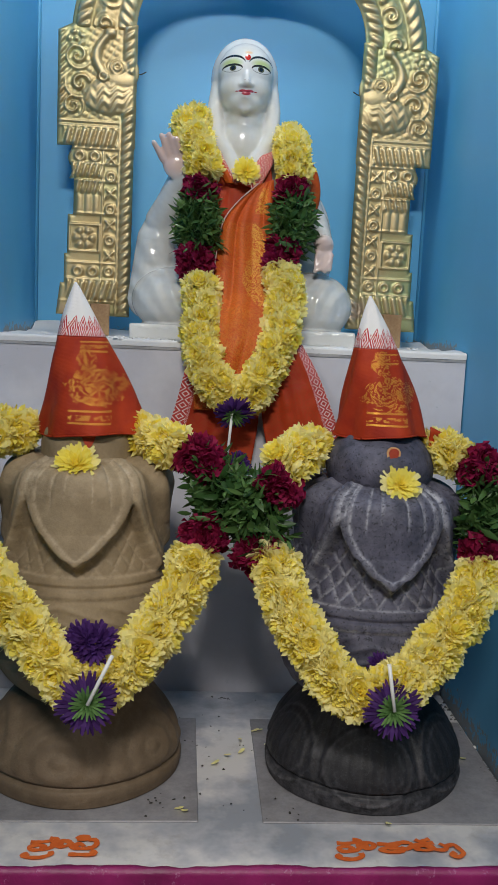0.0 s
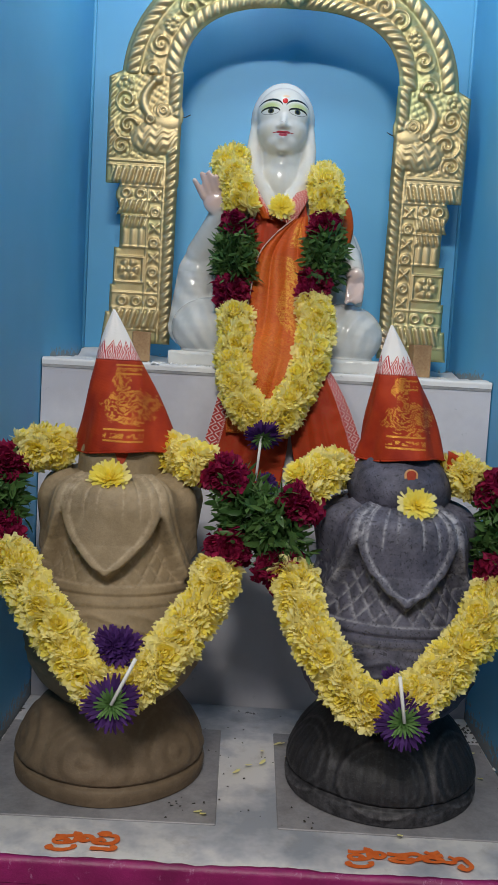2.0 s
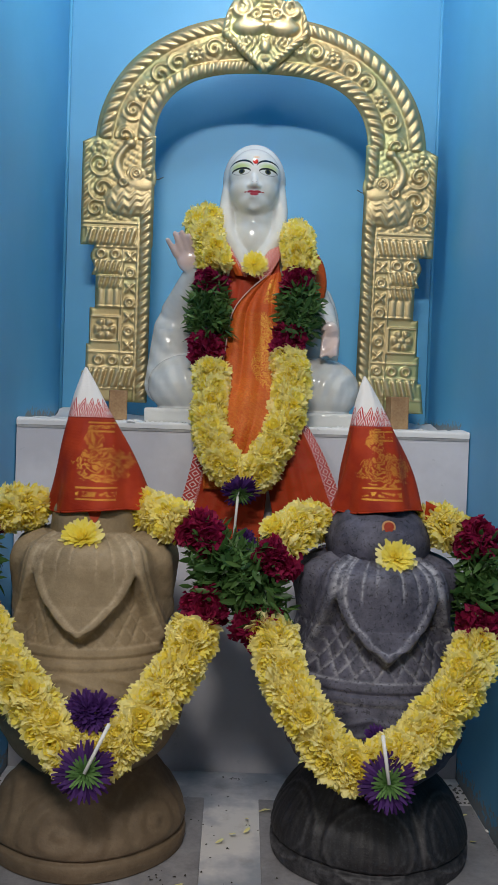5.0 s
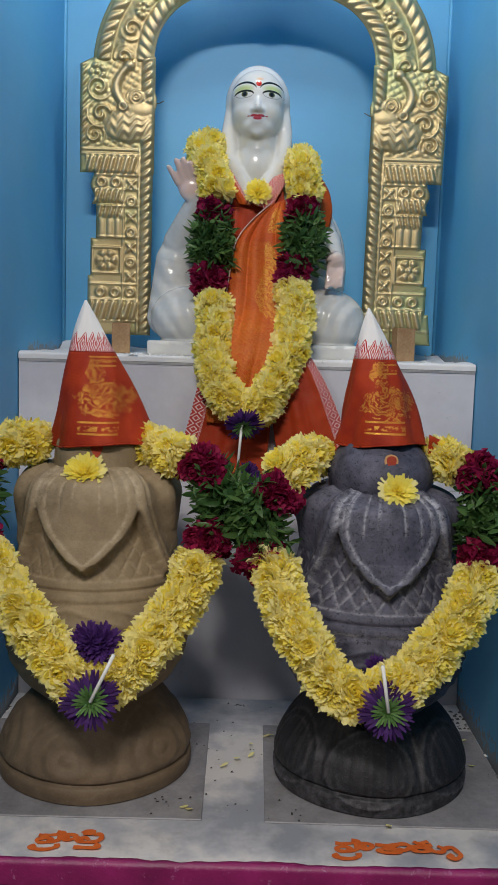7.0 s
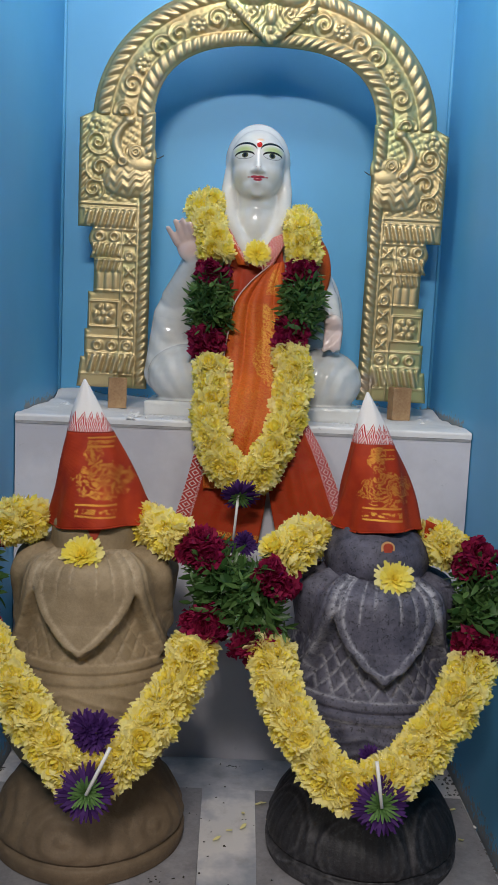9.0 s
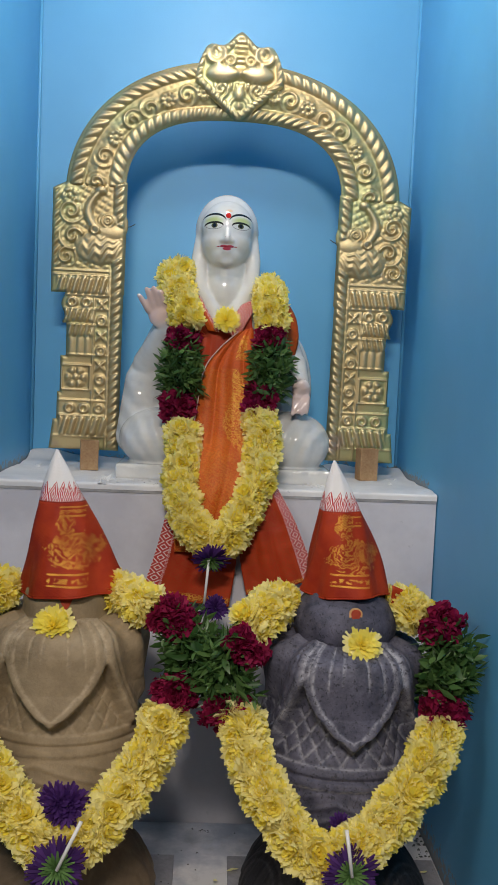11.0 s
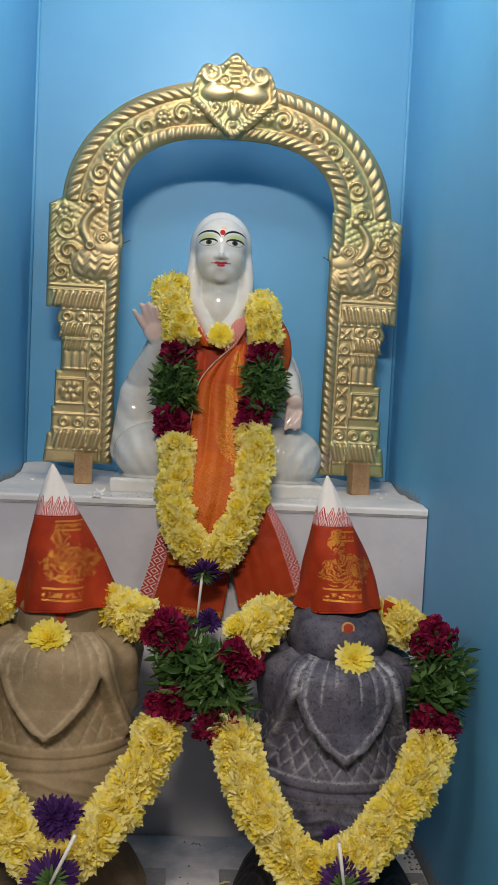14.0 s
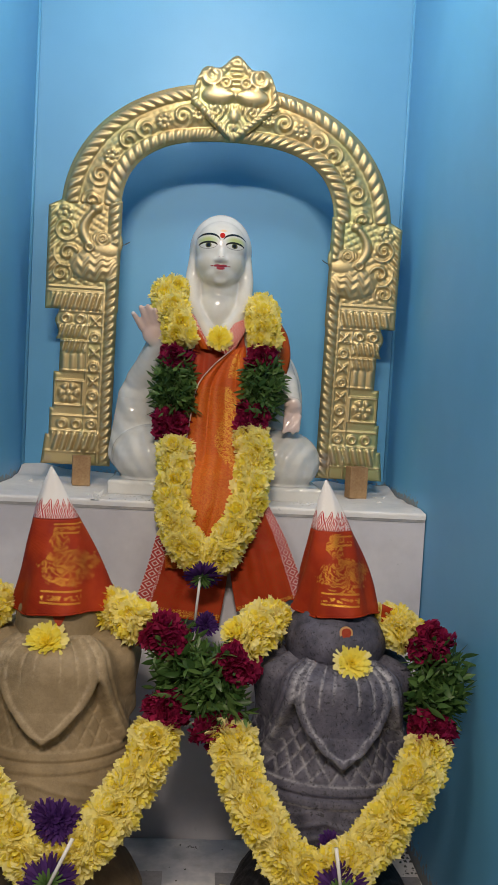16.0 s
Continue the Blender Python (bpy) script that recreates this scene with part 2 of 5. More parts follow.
setting(solid("wall_hall_side", (-2.7, -3.0, 0), (-2.603, 1.10, CEIL), PLASTER), "plain pale plastered hall wall")
setting(solid("wall_hall_end", (2.603, -3.0, 0), (2.7, 1.10, CEIL), PLASTER), "plain pale plastered hall wall")
setting(solid("ceiling", (-2.7, -3.1, CEIL + 0.003), (2.7, BACK + 0.12, CEIL + 0.10), PLASTER), "plain pale plastered ceiling")
setting(solid("floor", (-2.7, -3.1, -0.10), (2.7, BACK + 0.12, -0.003), HALL_FLOOR), "plain grey stone hall floor")

for x in (LEFT + 0.002, RIGHT - 0.002):
    setting(part("trim", tube(bmesh.new(), [(x, BACK - 0.003, SHELF + 0.004), (x, BACK - 0.003, 2.2), (x, BACK - 0.003, CEIL - 0.004)], 0.005), BLUE, smooth=True), "ridge of blue paint along the niche corner")


# ---- platform, plinth ----
def platform_top():
    m, t, p = nodes_of("dusty_white_stone")
    co = coords(t)
    big, mid, small = noise_tex(t, co, 6, 5, 0.6), noise_tex(t, co, 22, 6, 0.7), noise_tex(t, co, 240, 3)
    col = ramp(t, big, [(0.40, (0.30, 0.32, 0.37)), (0.50, (0.46, 0.46, 0.50)), (0.59, (0.66, 0.64, 0.64))])
    col = mix(t, calc(t, "MULTIPLY", ramp(t, mid, [(0.55, (0, 0, 0)), (0.7, (1, 1, 1))]), 0.35), col, (0.30, 0.27, 0.25))
    link(t, col, p.inputs["Base Color"])
    link(t, calc(t, "ADD", 0.25, calc(t, "MULTIPLY", mid, 0.4)), p.inputs["Roughness"])
    bumped(t, p, calc(t, "ADD", mid, calc(t, "MULTIPLY", small, 0.3)), 0.2, 0.001)
    return m


PLATFORM = platform_top()
GREY_TILE = surface("grey_stone_tile", (0.19, 0.185, 0.20), (0.30, 0.29, 0.31), 16, 140, 0.4, bump=0.3, spread=(0.38, 0.62))
platform = new("platform")
tagged(platform, "dusty white stone altar platform with magenta painted front", "platform")
solid("body", (LEFT + 0.002, FRONT - 0.003, 0), (RIGHT - 0.002, PLINTH_Y - 0.002, TOP - 0.022), MAGENTA, platform, "magenta painted masonry front")
solid("slab", (LEFT + 0.002, FRONT, TOP - 0.020), (RIGHT - 0.002, PLINTH_Y - 0.002, TOP), PLATFORM, platform, "dusty white stone slab", 0.003)
bm = bmesh.new()
n = 90
row = []
for i in range(n + 1):
    x = LEFT + 0.004 + (RIGHT - LEFT - 0.008) * i / n
    w = 0.006 * noise.noise((x * 9, 0, 0)) + 0.0045 * noise.noise((x * 45, 3, 0))
    row.append([bm.verts.new((x, FRONT - 0.0045, TOP - 0.034)), bm.verts.new((x, FRONT - 0.0045, TOP - 0.006)),
                bm.verts.new((x, FRONT - 0.001, TOP + 0.002)), bm.verts.new((x, FRONT + 0.007 + w, TOP + 0.002)), bm.verts.new((x, FRONT + 0.008 + w, TOP + 0.0002))])
for a, b in zip(row, row[1:]):
    for k in range(4):
        bm.faces.new((a[k], b[k], b[k + 1], a[k + 1]))
part("painted_edge", bm, MAGENTA, platform, "uneven magenta painted edge", True)
for x0, x1, ang in ((LEFT + 0.006, -0.036, 0.6), (0.062, RIGHT - 0.006, -0.3)):
    w = (x1 - x0) / 2
    tile = part("tile", box(bmesh.new(), (-w, -0.170, 0), (w, 0.170, 0.0032), 0.0012, 1), GREY_TILE, platform, "grey stone tile set in the slab")
    tile.matrix_basis = pose((x0 + x1) / 2, 1.376, TOP - 0.0005, 0, 0, ang)

plinth = new("plinth")
tagged(plinth, "white painted stone plinth with a chalky top slab", "plinth")
solid("body", (LEFT + 0.002, PLINTH_Y, TOP - 0.05), (RIGHT - 0.002, BACK - 0.002, SHELF - 0.013), PLINTH_WHITE, plinth, "white painted stone front")
bm = bmesh.new()
nu, nv = 120, 46
vs = []
for i in range(nu):
    for j in range(nv):
        x = LEFT + 0.002 + (RIGHT - LEFT - 0.004) * i / (nu - 1)
        s = j / (nv - 1)
        y = PLINTH_Y - 0.003 + (BACK - 0.002 - PLINTH_Y + 0.003) * max(0, (s - 0.08) / 0.92)
        z = SHELF - 0.013 * max(0, 1 - s / 0.08)
        rough = noise.noise((x * 30, y * 30, 1)) * 0.0015 + noise.noise((x * 9, y * 9, 4)) * 0.0015
        heap = max(0.0, (y - 1.96) / 0.10) * (0.012 + 0.016 * noise.noise((x * 14, y * 20, 7)))
        side = max(0.0, 1 - min(x - LEFT, RIGHT - x) / 0.05) * (0.002 + 0.004 * noise.noise((x * 20, y * 20, 2)))
        vs.append((x, y + (rough if s < 0.1 else 0), z + (rough + max(0, heap) + max(0, side) if s > 0.1 else 0)))
mesh_object("top_slab", vs, grid_faces(nu, nv), white_paint("lime_white", (0.62, 0.62, 0.64), (0.78, 0.77, 0.77), 0.6), plinth, "rough lime-washed top edge")
solid("joint", (LEFT + 0.003, PLINTH_Y - 0.002, SHELF - 0.0185), (RIGHT - 0.003, PLINTH_Y + 0.01, SHELF - 0.0125), surface("grey_cement", (0.25, 0.25, 0.26), (0.42, 0.41, 0.41), 30, 200, 0.8), plinth, "grey cement joint")


# ---- carved stone pots ----
def smooth_profile(pts, n):
    z = np.linspace(pts[0][1], pts[-1][1], n)
    zs, rs = [p[1] for p in pts], [p[0] for p in pts]
    r = np.interp(z, zs, rs)
    k = np.array([1, 2, 3, 4, 3, 2, 1.0])
    k /= k.sum()
    for _ in range(3):
        r = np.convolve(np.pad(r, 3, mode="edge"), k, mode="valid")
    return z, r


def bell(x, w):
    return np.exp(-(x / w) ** 2)


def step(x, w):
    return 1 / (1 + np.exp(-np.clip(x / w, -40, 40)))


def turned(name, z, r, disp, wear, material, parent, nt, label=""):
    """A closed round body, whose radius r(z) is moved by disp(theta, z)."""
    th = np.linspace(-math.pi, math.pi, nt, endpoint=False)
    T, Z = np.meshgrid(th, z, indexing="ij")
    slope_r, slope_z = np.gradient(r), np.gradient(z)
    size = np.hypot(slope_r, slope_z)
    D = disp(T, Z)
    R = np.maximum(0.001, r[None, :] + D * (slope_z / size)[None, :])
    H = Z - D * (slope_r / size)[None, :]
    V = np.stack([R * np.sin(T), -R * np.cos(T), H], -1).reshape(-1, 3)
    nz = len(z)
    faces = grid_faces(nt, nz, True)
    faces.append(tuple(i * nz for i in range(nt))[::-1])
    faces.append(tuple(i * nz + nz - 1 for i in range(nt)))
    ob = mesh_object(name, V, faces, material, parent, label)
    at = ob.data.attributes.new("wear", "FLOAT", "POINT")
    at.data.foreach_set("value", np.clip(wear(T, Z), 0, 1).ravel().astype(np.float32))
    return ob


def pot(cx, cy, stone_body, stone_base, granite, label):
    thing = new("stone_pot")
    thing.location = (cx, cy, TOP + 0.004)
    tagged(thing, label, "stone pot", "pair of carved pots")
    # foot
    z, r = smooth_profile([(0.160, 0.0), (0.163, 0.012), (0.163, 0.024), (0.158, 0.028), (0.160, 0.034), (0.159, 0.046), (0.150, 0.070), (0.133, 0.098), (0.112, 0.122), (0.096, 0.136)], 90)

    def petal_rings(T, Z):
        k = 6
        q = (T * k / (2 * math.pi) + 0.62) % 1 - 0.5
        d = np.sqrt((q * 2 * 0.98) ** 2 + ((Z - 0.066) / 0.060) ** 2)
        return d, q

    def foot_disp(T, Z):
        d, q = petal_rings(T, Z)
        inside = step(1.04 - d, 0.04) * step(Z - 0.036, 0.003)
        rings = 0.0012 * np.cos(d * 5 * math.pi) * inside + 0.0022 * inside
        groove = -0.006 * bell(Z - 0.030, 0.0028)
        if granite:
            rings = 0.0050 * np.clip(1 - d, 0, 1) + 0.0022 * bell(d - 0.86, 0.05) + 0.0012 * np.sin(T * 42) * np.clip(1 - d, 0, 1) - 0.0035 * bell(np.abs(q) - 0.5, 0.035) * step(Z - 0.038, 0.004)
        return rings + groove + 0.0012 * np.sin(T * 5 + 1)

    def foot_wear(T, Z):
        d, q = petal_rings(T, Z)
        if granite:
            return 0.34 * bell(d - 0.86, 0.04) + 0.26 * bell(d - 0.66, 0.03) + 0.22 * bell(np.abs(q) - 0.47, 0.02) + 0.12 * np.abs(np.sin(T * 40)) ** 6 + 0.35 * step(0.024 - Z, 0.002)
        return 0.25 * bell((d * 2.5) % 1 - 0.5, 0.10) * step(1.1 - d, 0.05)

    turned("foot", z, r, foot_disp, foot_wear, stone_base, thing, 220, "dark lotus-carved stone foot" if granite else "brown lotus-carved stone foot")
    # belly with carved shawl and pointed bib
    pts = [(0.094, 0.128), (0.100, 0.136), (0.128, 0.160), (0.146, 0.190), (0.153, 0.225), (0.149, 0.265), (0.139, 0.300), (0.126, 0.335), (0.117, 0.370), (0.113, 0.410), (0.116, 0.445), (0.119, 0.468), (0.114, 0.484), (0.092, 0.495), (0.070, 0.499)]
    drop_top, drop_belt = (0.022, 0.034) if granite else (0.0, 0.0)
    pts = [(a, b - drop_top * min(1, max(0, (b - 0.30) / 0.10))) for a, b in pts]
    z, r = smooth_profile(pts, 330)

    def bib(T, Z):
        """Signed distance, in metres, into the bib."""
        Z = Z + drop_top
        a = np.abs(T) * 0.128
        w = 0.083 * (1 - (1 - np.clip((Z - 0.354) / 0.108, 0, 1)) ** 1.55)
        low = np.where(Z > 0.354, 0, Z - 0.354)
        return (w - a) * 0.72 + low

    def carve(T, Z):
        a = T * 0.128
        d = bib(T, Z)
        B = Z + drop_belt
        Z = Z + drop_top
        on = step(d, 0.0012) * step(np.cos(T), 0.02)
        border = step(0.0125 - d, 0.0009)
        out = on * (0.0135 + 0.0036 * border + 0.017 * np.clip((0.470 - Z) / 0.11, 0, 1))
        # shawl over the shoulders, hanging at the sides with an open front
        s = np.abs(T)
        inner = 0.58 + np.clip(0.470 - Z, 0, 1) * 3.6
        hem = 0.350 + 0.020 * np.cos(s * 4.0)
        shawl = step(Z - hem, 0.003) * step(s - inner, 0.012) * (1 - on)
        out += shawl * (0.016 + 0.005 * np.sin((s - inner) * 13) * step(Z - 0.36, 0.02) + 0.004 * bell(s - inner - 0.05, 0.04) - 0.004 * bell(s - inner - 0.16, 0.016) * step(Z - 0.37, 0.01))
        out -= 0.006 * (1 - shawl) * (1 - on) * step(Z - 0.352, 0.008) * step(1.3 - s, 0.05)
        front = step(math.pi / 2 - s, 0.08)
        # pleats that run down from the neck
        for p0, l in ((-0.20, 0.022), (-0.11, 0.034), (-0.05, 0.020), (0.06, 0.028), (0.13, 0.036), (0.22, 0.022)):
            out -= 0.0022 * bell(a - p0 * 0.35 - (0.49 - Z) * p0 * 0.6, 0.0022) * step(Z - 0.49 + l, 0.004) * front
        # diamond lattice between bib and belt
        lat = (1 - on) * (1 - shawl) * step(B - 0.347, 0.002) * step(0.42 - Z, 0.01) * front
        u, v = ((a + Z * 0.8) / 0.030) % 1 - 0.5, ((a - Z * 0.8) / 0.030) % 1 - 0.5
        out += (1.0 if granite else 0.6) * lat * (0.0032 - 0.0032 * np.maximum(bell(u, 0.10), bell(v, 0.10)))
        # belt
        zz = B - 0.006 * np.cos(T)
        out += 0.0050 * step(zz - 0.307, 0.0012) * step(0.338 - zz, 0.0012) - 0.0035 * bell(zz - 0.322, 0.0030)
        sweep = ((Z - 0.27 + 0.35 * (a + 0.02) * np.sign(a + 0.02)) / 0.022) % 1 - 0.5
        out += 0.0025 * bell(sweep, 0.2) * step(0.304 - B, 0.003) * step(B - 0.20, 0.01) * front
        return out + 0.0012 * np.sin(T * 6 + Z * 22) * np.sin(T * 3 - Z * 41)

    def worn(T, Z):
        d = bib(T, Z)
        a = T * 0.128
        B = Z + drop_belt
        Z = Z + drop_top
        line = (bell(d - 0.0020, 0.0016) + bell(d - 0.0130, 0.0015)) * 0.8 + 0.12 * step(d, 0.001) * step(0.012 - d, 0.001)
        u, v = ((a + Z * 0.8) / 0.030) % 1 - 0.5, ((a - Z * 0.8) / 0.030) % 1 - 0.5
        lat = np.maximum(bell(u, 0.10), bell(v, 0.10)) * step(B - 0.347, 0.002) * step(0.42 - Z, 0.01) * step(-d, 0.002)
        pleat = 0
        for p0, l in ((-0.20, 0.022), (-0.11, 0.034), (-0.05, 0.020), (0.06, 0.028), (0.13, 0.036), (0.22, 0.022)):
            pleat = pleat + bell(a - p0 * 0.35 - (0.49 - Z) * p0 * 0.6, 0.0017) * step(Z - 0.49 + l, 0.004)
        edge = bell(np.abs(T) - 0.63 - np.clip(0.470 - Z, 0, 1) * 3.6, 0.05) * step(Z - 0.36, 0.01) * 0.35
        top = 0.08 * step(Z - 0.455, 0.008)
        return line + 0.6 * lat + pleat + edge + top + 0.6 * bell(B - 0.006 * np.cos(T) - 0.307, 0.002) + 0.6 * bell(B - 0.006 * np.cos(T) - 0.338, 0.002)

    turned("belly", z, r, carve, worn, stone_body, thing, 300, "carved belly with draped shawl and pointed bib")
    # neck
    z, r = smooth_profile([(0.066, 0.458), (0.080, 0.480), (0.088, 0.508), (0.084, 0.532), (0.069, 0.554), (0.044, 0.580), (0.03, 0.61)] if granite else [(0.070, 0.485), (0.074, 0.500), (0.074, 0.548), (0.058, 0.580), (0.03, 0.61)], 50)
    turned("neck", z, r, lambda T, Z: 0.0010 * np.sin(T * 7 + Z * 60), lambda T, Z: 0 * T, stone_body, thing, 120, "smooth stone neck")
    return thing


POT_Y = 1.395
potL = pot(-0.227, POT_Y, SAND, FOOT_SAND, False, "carved brown sandstone pot with a draped shawl pattern")
potR = pot(0.240, POT_Y - 0.010, GRANITE, BASALT, True, "carved grey granite pot with a draped shawl pattern")


# ---- cloth caps ----
def cap(cx, cy, base, tip_z, lean, wide, girth, ccol, label):
    nu, nv = 140, 70
    thing = tagged(new("cloth_cap"), label, "cloth cap", "pair of cloth caps")
    thing.location = (cx, cy, base)
    rings = []
    for j in range(nv):
        s = j / (nv - 1)
        ring = []
        for i in range(nu):
            th = -math.pi + 2 * math.pi * i / nu
            h = (TOP + 0.785 - base) * s
            w = girth * ((1 - s) ** 0.92 + 0.06 * math.sin(s * math.pi)) + 0.0015
            flare = 1 + wide * max(0, math.sin(th - 0.15)) ** 6 * (1 - s) ** 3
            fold = 0.0058 * math.sin(th * 3 + 1.2 + s * 4) * (1 - s) + 0.0030 * math.sin(th * 7 - s * 9) * (1 - s)
            hem = 0.005 * math.sin(th * 2 + 0.6) * (1 - s) ** 4
            ring.append((math.sin(th) * (w * flare + fold) + lean * s, -math.cos(th) * (w + fold) * 0.98, h + hem))
        rings.append(ring)
    cut = round(tip_z / (TOP + 0.785 - base) * (nv - 1))
    for name, lo, hi, lab in (("cone", 0, cut, "orange silk with gold brocade"), ("tip", cut, nv - 1, "white tip with a red woven lattice")):
        vs = [rings[j][i] for i in range(nu) for j in range(lo, hi + 1)]
        ob = mesh_object(name, vs, grid_faces(nu, hi - lo + 1, True), ccol, thing, lab)
        sol = ob.modifiers.new("thickness", "SOLIDIFY")
        sol.thickness, sol.offset = 0.0022, -1
    pts = rings[0] + rings[0][:1]
    part("hem", tube(bmesh.new(), pts, 0.0016, sides=6), ccol, thing, "rolled hem", True)
    return thing


def silk(name, tip_z, mirror=1.0):
    """Orange-red silk with gold brocade and a white tip with red diamonds."""
    m, t, p = nodes_of(name)
    co = coords(t)
    x, y, z = axes(t, co)
    big = noise_tex(t, co, 18, 3)
    col = ramp(t, big, [(0.35, (0.29, 0.022, 0.008)), (0.65, (0.41, 0.042, 0.010))])
    # brocade: threads in a motif
    warp = noise_tex(t, co, 40, 3)
    thread = calc(t, "GREATER_THAN", calc(t, "SINE", calc(t, "MULTIPLY", calc(t, "ADD", calc(t, "ADD", x, z), calc(t, "MULTIPLY", warp, 0.006)), 2500.0)), -0.15)
    cen = calc(t, "SUBTRACT", x, 0.006 * mirror)
    fr = calc(t, "LESS_THAN", y, 0.0)
    rad = calc(t, "SQRT", calc(t, "ADD", calc(t, "POWER", calc(t, "DIVIDE", calc(t, "SUBTRACT", cen, 0.008), 0.046), 2.0), calc(t, "POWER", calc(t, "DIVIDE", calc(t, "SUBTRACT", z, tip_z * 0.49), 0.030), 2.0)))
    ang = calc(t, "ARCTAN2", calc(t, "SUBTRACT", z, tip_z * 0.49), calc(t, "SUBTRACT", cen, 0.008))
    field = noise_tex(t, co, 78, 2, 0.5)
    curl = calc(t, "ADD", calc(t, "ADD", calc(t, "MULTIPLY", ang, 7.0), calc(t, "MULTIPLY", rad, 22.0)), calc(t, "MULTIPLY", field, 30.0))
    vein = calc(t, "GREATER_THAN", calc(t, "SINE", curl), -0.05)
    frayed = calc(t, "ADD", rad, calc(t, "MULTIPLY", calc(t, "SUBTRACT", noise_tex(t, co, 85, 2), 0.5), 1.1))
    motif = calc(t, "MULTIPLY", vein, calc(t, "LESS_THAN", frayed, 0.92))
    rad2 = calc(t, "SQRT", calc(t, "ADD", calc(t, "POWER", calc(t, "DIVIDE", calc(t, "ADD", cen, 0.008), 0.016), 2.0), calc(t, "POWER", calc(t, "DIVIDE", calc(t, "SUBTRACT", z, 0.112), 0.022), 2.0)))
    stem = calc(t, "MULTIPLY", vein, calc(t, "LESS_THAN", calc(t, "ADD", rad2, calc(t, "MULTIPLY", calc(t, "SUBTRACT", warp, 0.5), 2.0)), 0.9))
    bands = 0
    for zc, hw in ((0.020, 0.0016), (0.028, 0.004), (0.038, 0.0016), (tip_z - 0.0225, 0.0016), (tip_z - 0.0155, 0.003), (tip_z - 0.0085, 0.0014)):
        b = calc(t, "MULTIPLY", calc(t, "LESS_THAN", calc(t, "ABSOLUTE", calc(t, "SUBTRACT", z, zc)), hw), calc(t, "LESS_THAN", calc(t, "ABSOLUTE", cen), 0.032 if zc < 0.1 else 0.020))
        if hw > 0.002:
            b = calc(t, "MULTIPLY", b, calc(t, "GREATER_THAN", noise_tex(t, co, 150, 2), 0.5))
        bands = calc(t, "MAXIMUM", bands, b)
    gold = calc(t, "MULTIPLY", calc(t, "MULTIPLY", calc(t, "MAXIMUM", calc(t, "MAXIMUM", motif, stem), bands), thread), fr)
    col = mix(t, calc(t, "MULTIPLY", gold, 0.9), col, (0.82, 0.44, 0.06))
    # white tip and red lattice
    tip = calc(t, "GREATER_THAN", z, tip_z)
    a = calc(t, "ARCTAN2", calc(t, "SUBTRACT", x, -0.012), calc(t, "MULTIPLY", y, -1.0))
    u = calc(t, "SUBTRACT", calc(t, "FRACT", calc(t, "ADD", calc(t, "MULTIPLY", a, 2.2), 10.5)), 0.5)
    vv = calc(t, "DIVIDE", calc(t, "SUBTRACT", z, tip_z), 0.022)
    di = calc(t, "ADD", calc(t, "MULTIPLY", calc(t, "ABSOLUTE", u), 2.0), calc(t, "ABSOLUTE", calc(t, "SUBTRACT", vv, 0.55)))
    lat = calc(t, "MULTIPLY", calc(t, "GREATER_THAN", calc(t, "SINE", calc(t, "MULTIPLY", di, 15.0)), -0.25), calc(t, "LESS_THAN", calc(t, "ADD", vv, calc(t, "MULTIPLY", calc(t, "ABSOLUTE", u), 1.1)), 1.45))
    white = mix(t, lat, (0.78, 0.75, 0.74), (0.50, 0.035, 0.03))
    col = mix(t, tip, col, white)
    link(t, col, p.inputs["Base Color"])
    link(t, calc(t, "MULTIPLY", gold, 0.45), p.inputs["Metallic"])
    link(t, calc(t, "SUBTRACT", 0.6, calc(t, "MULTIPLY", gold, 0.28)), p.inputs["Roughness"])
    p.inputs["Specular IOR Level"].default_value = 0.2
    weave = calc(t, "SINE", calc(t, "MULTIPLY", z, 5200.0))
    bumped(t, p, calc(t, "ADD", calc(t, "MULTIPLY", weave, 0.2), calc(t, "ADD", gold, noise_tex(t, co, 60, 3))), 0.35, 0.0012)
    return m


cap(-0.225, POT_Y, TOP + 0.553, 0.1495, -0.028, 0.28, 0.081, silk("orange_silk_brocade", 0.1495, 1.0), "orange silk cloth cone with gold brocade and white tip")
capR = cap(0.241, POT_Y - 0.008, TOP + 0.567, 0.1360, -0.032, 0.08, 0.071, silk("red_silk_brocade", 0.1360, -1.0), "red-orange silk cloth cone with gold brocade and white tip")


# ---- embossed gold arch ----
AX, AY, ATILT = 0.0270, 1.935, 0.4


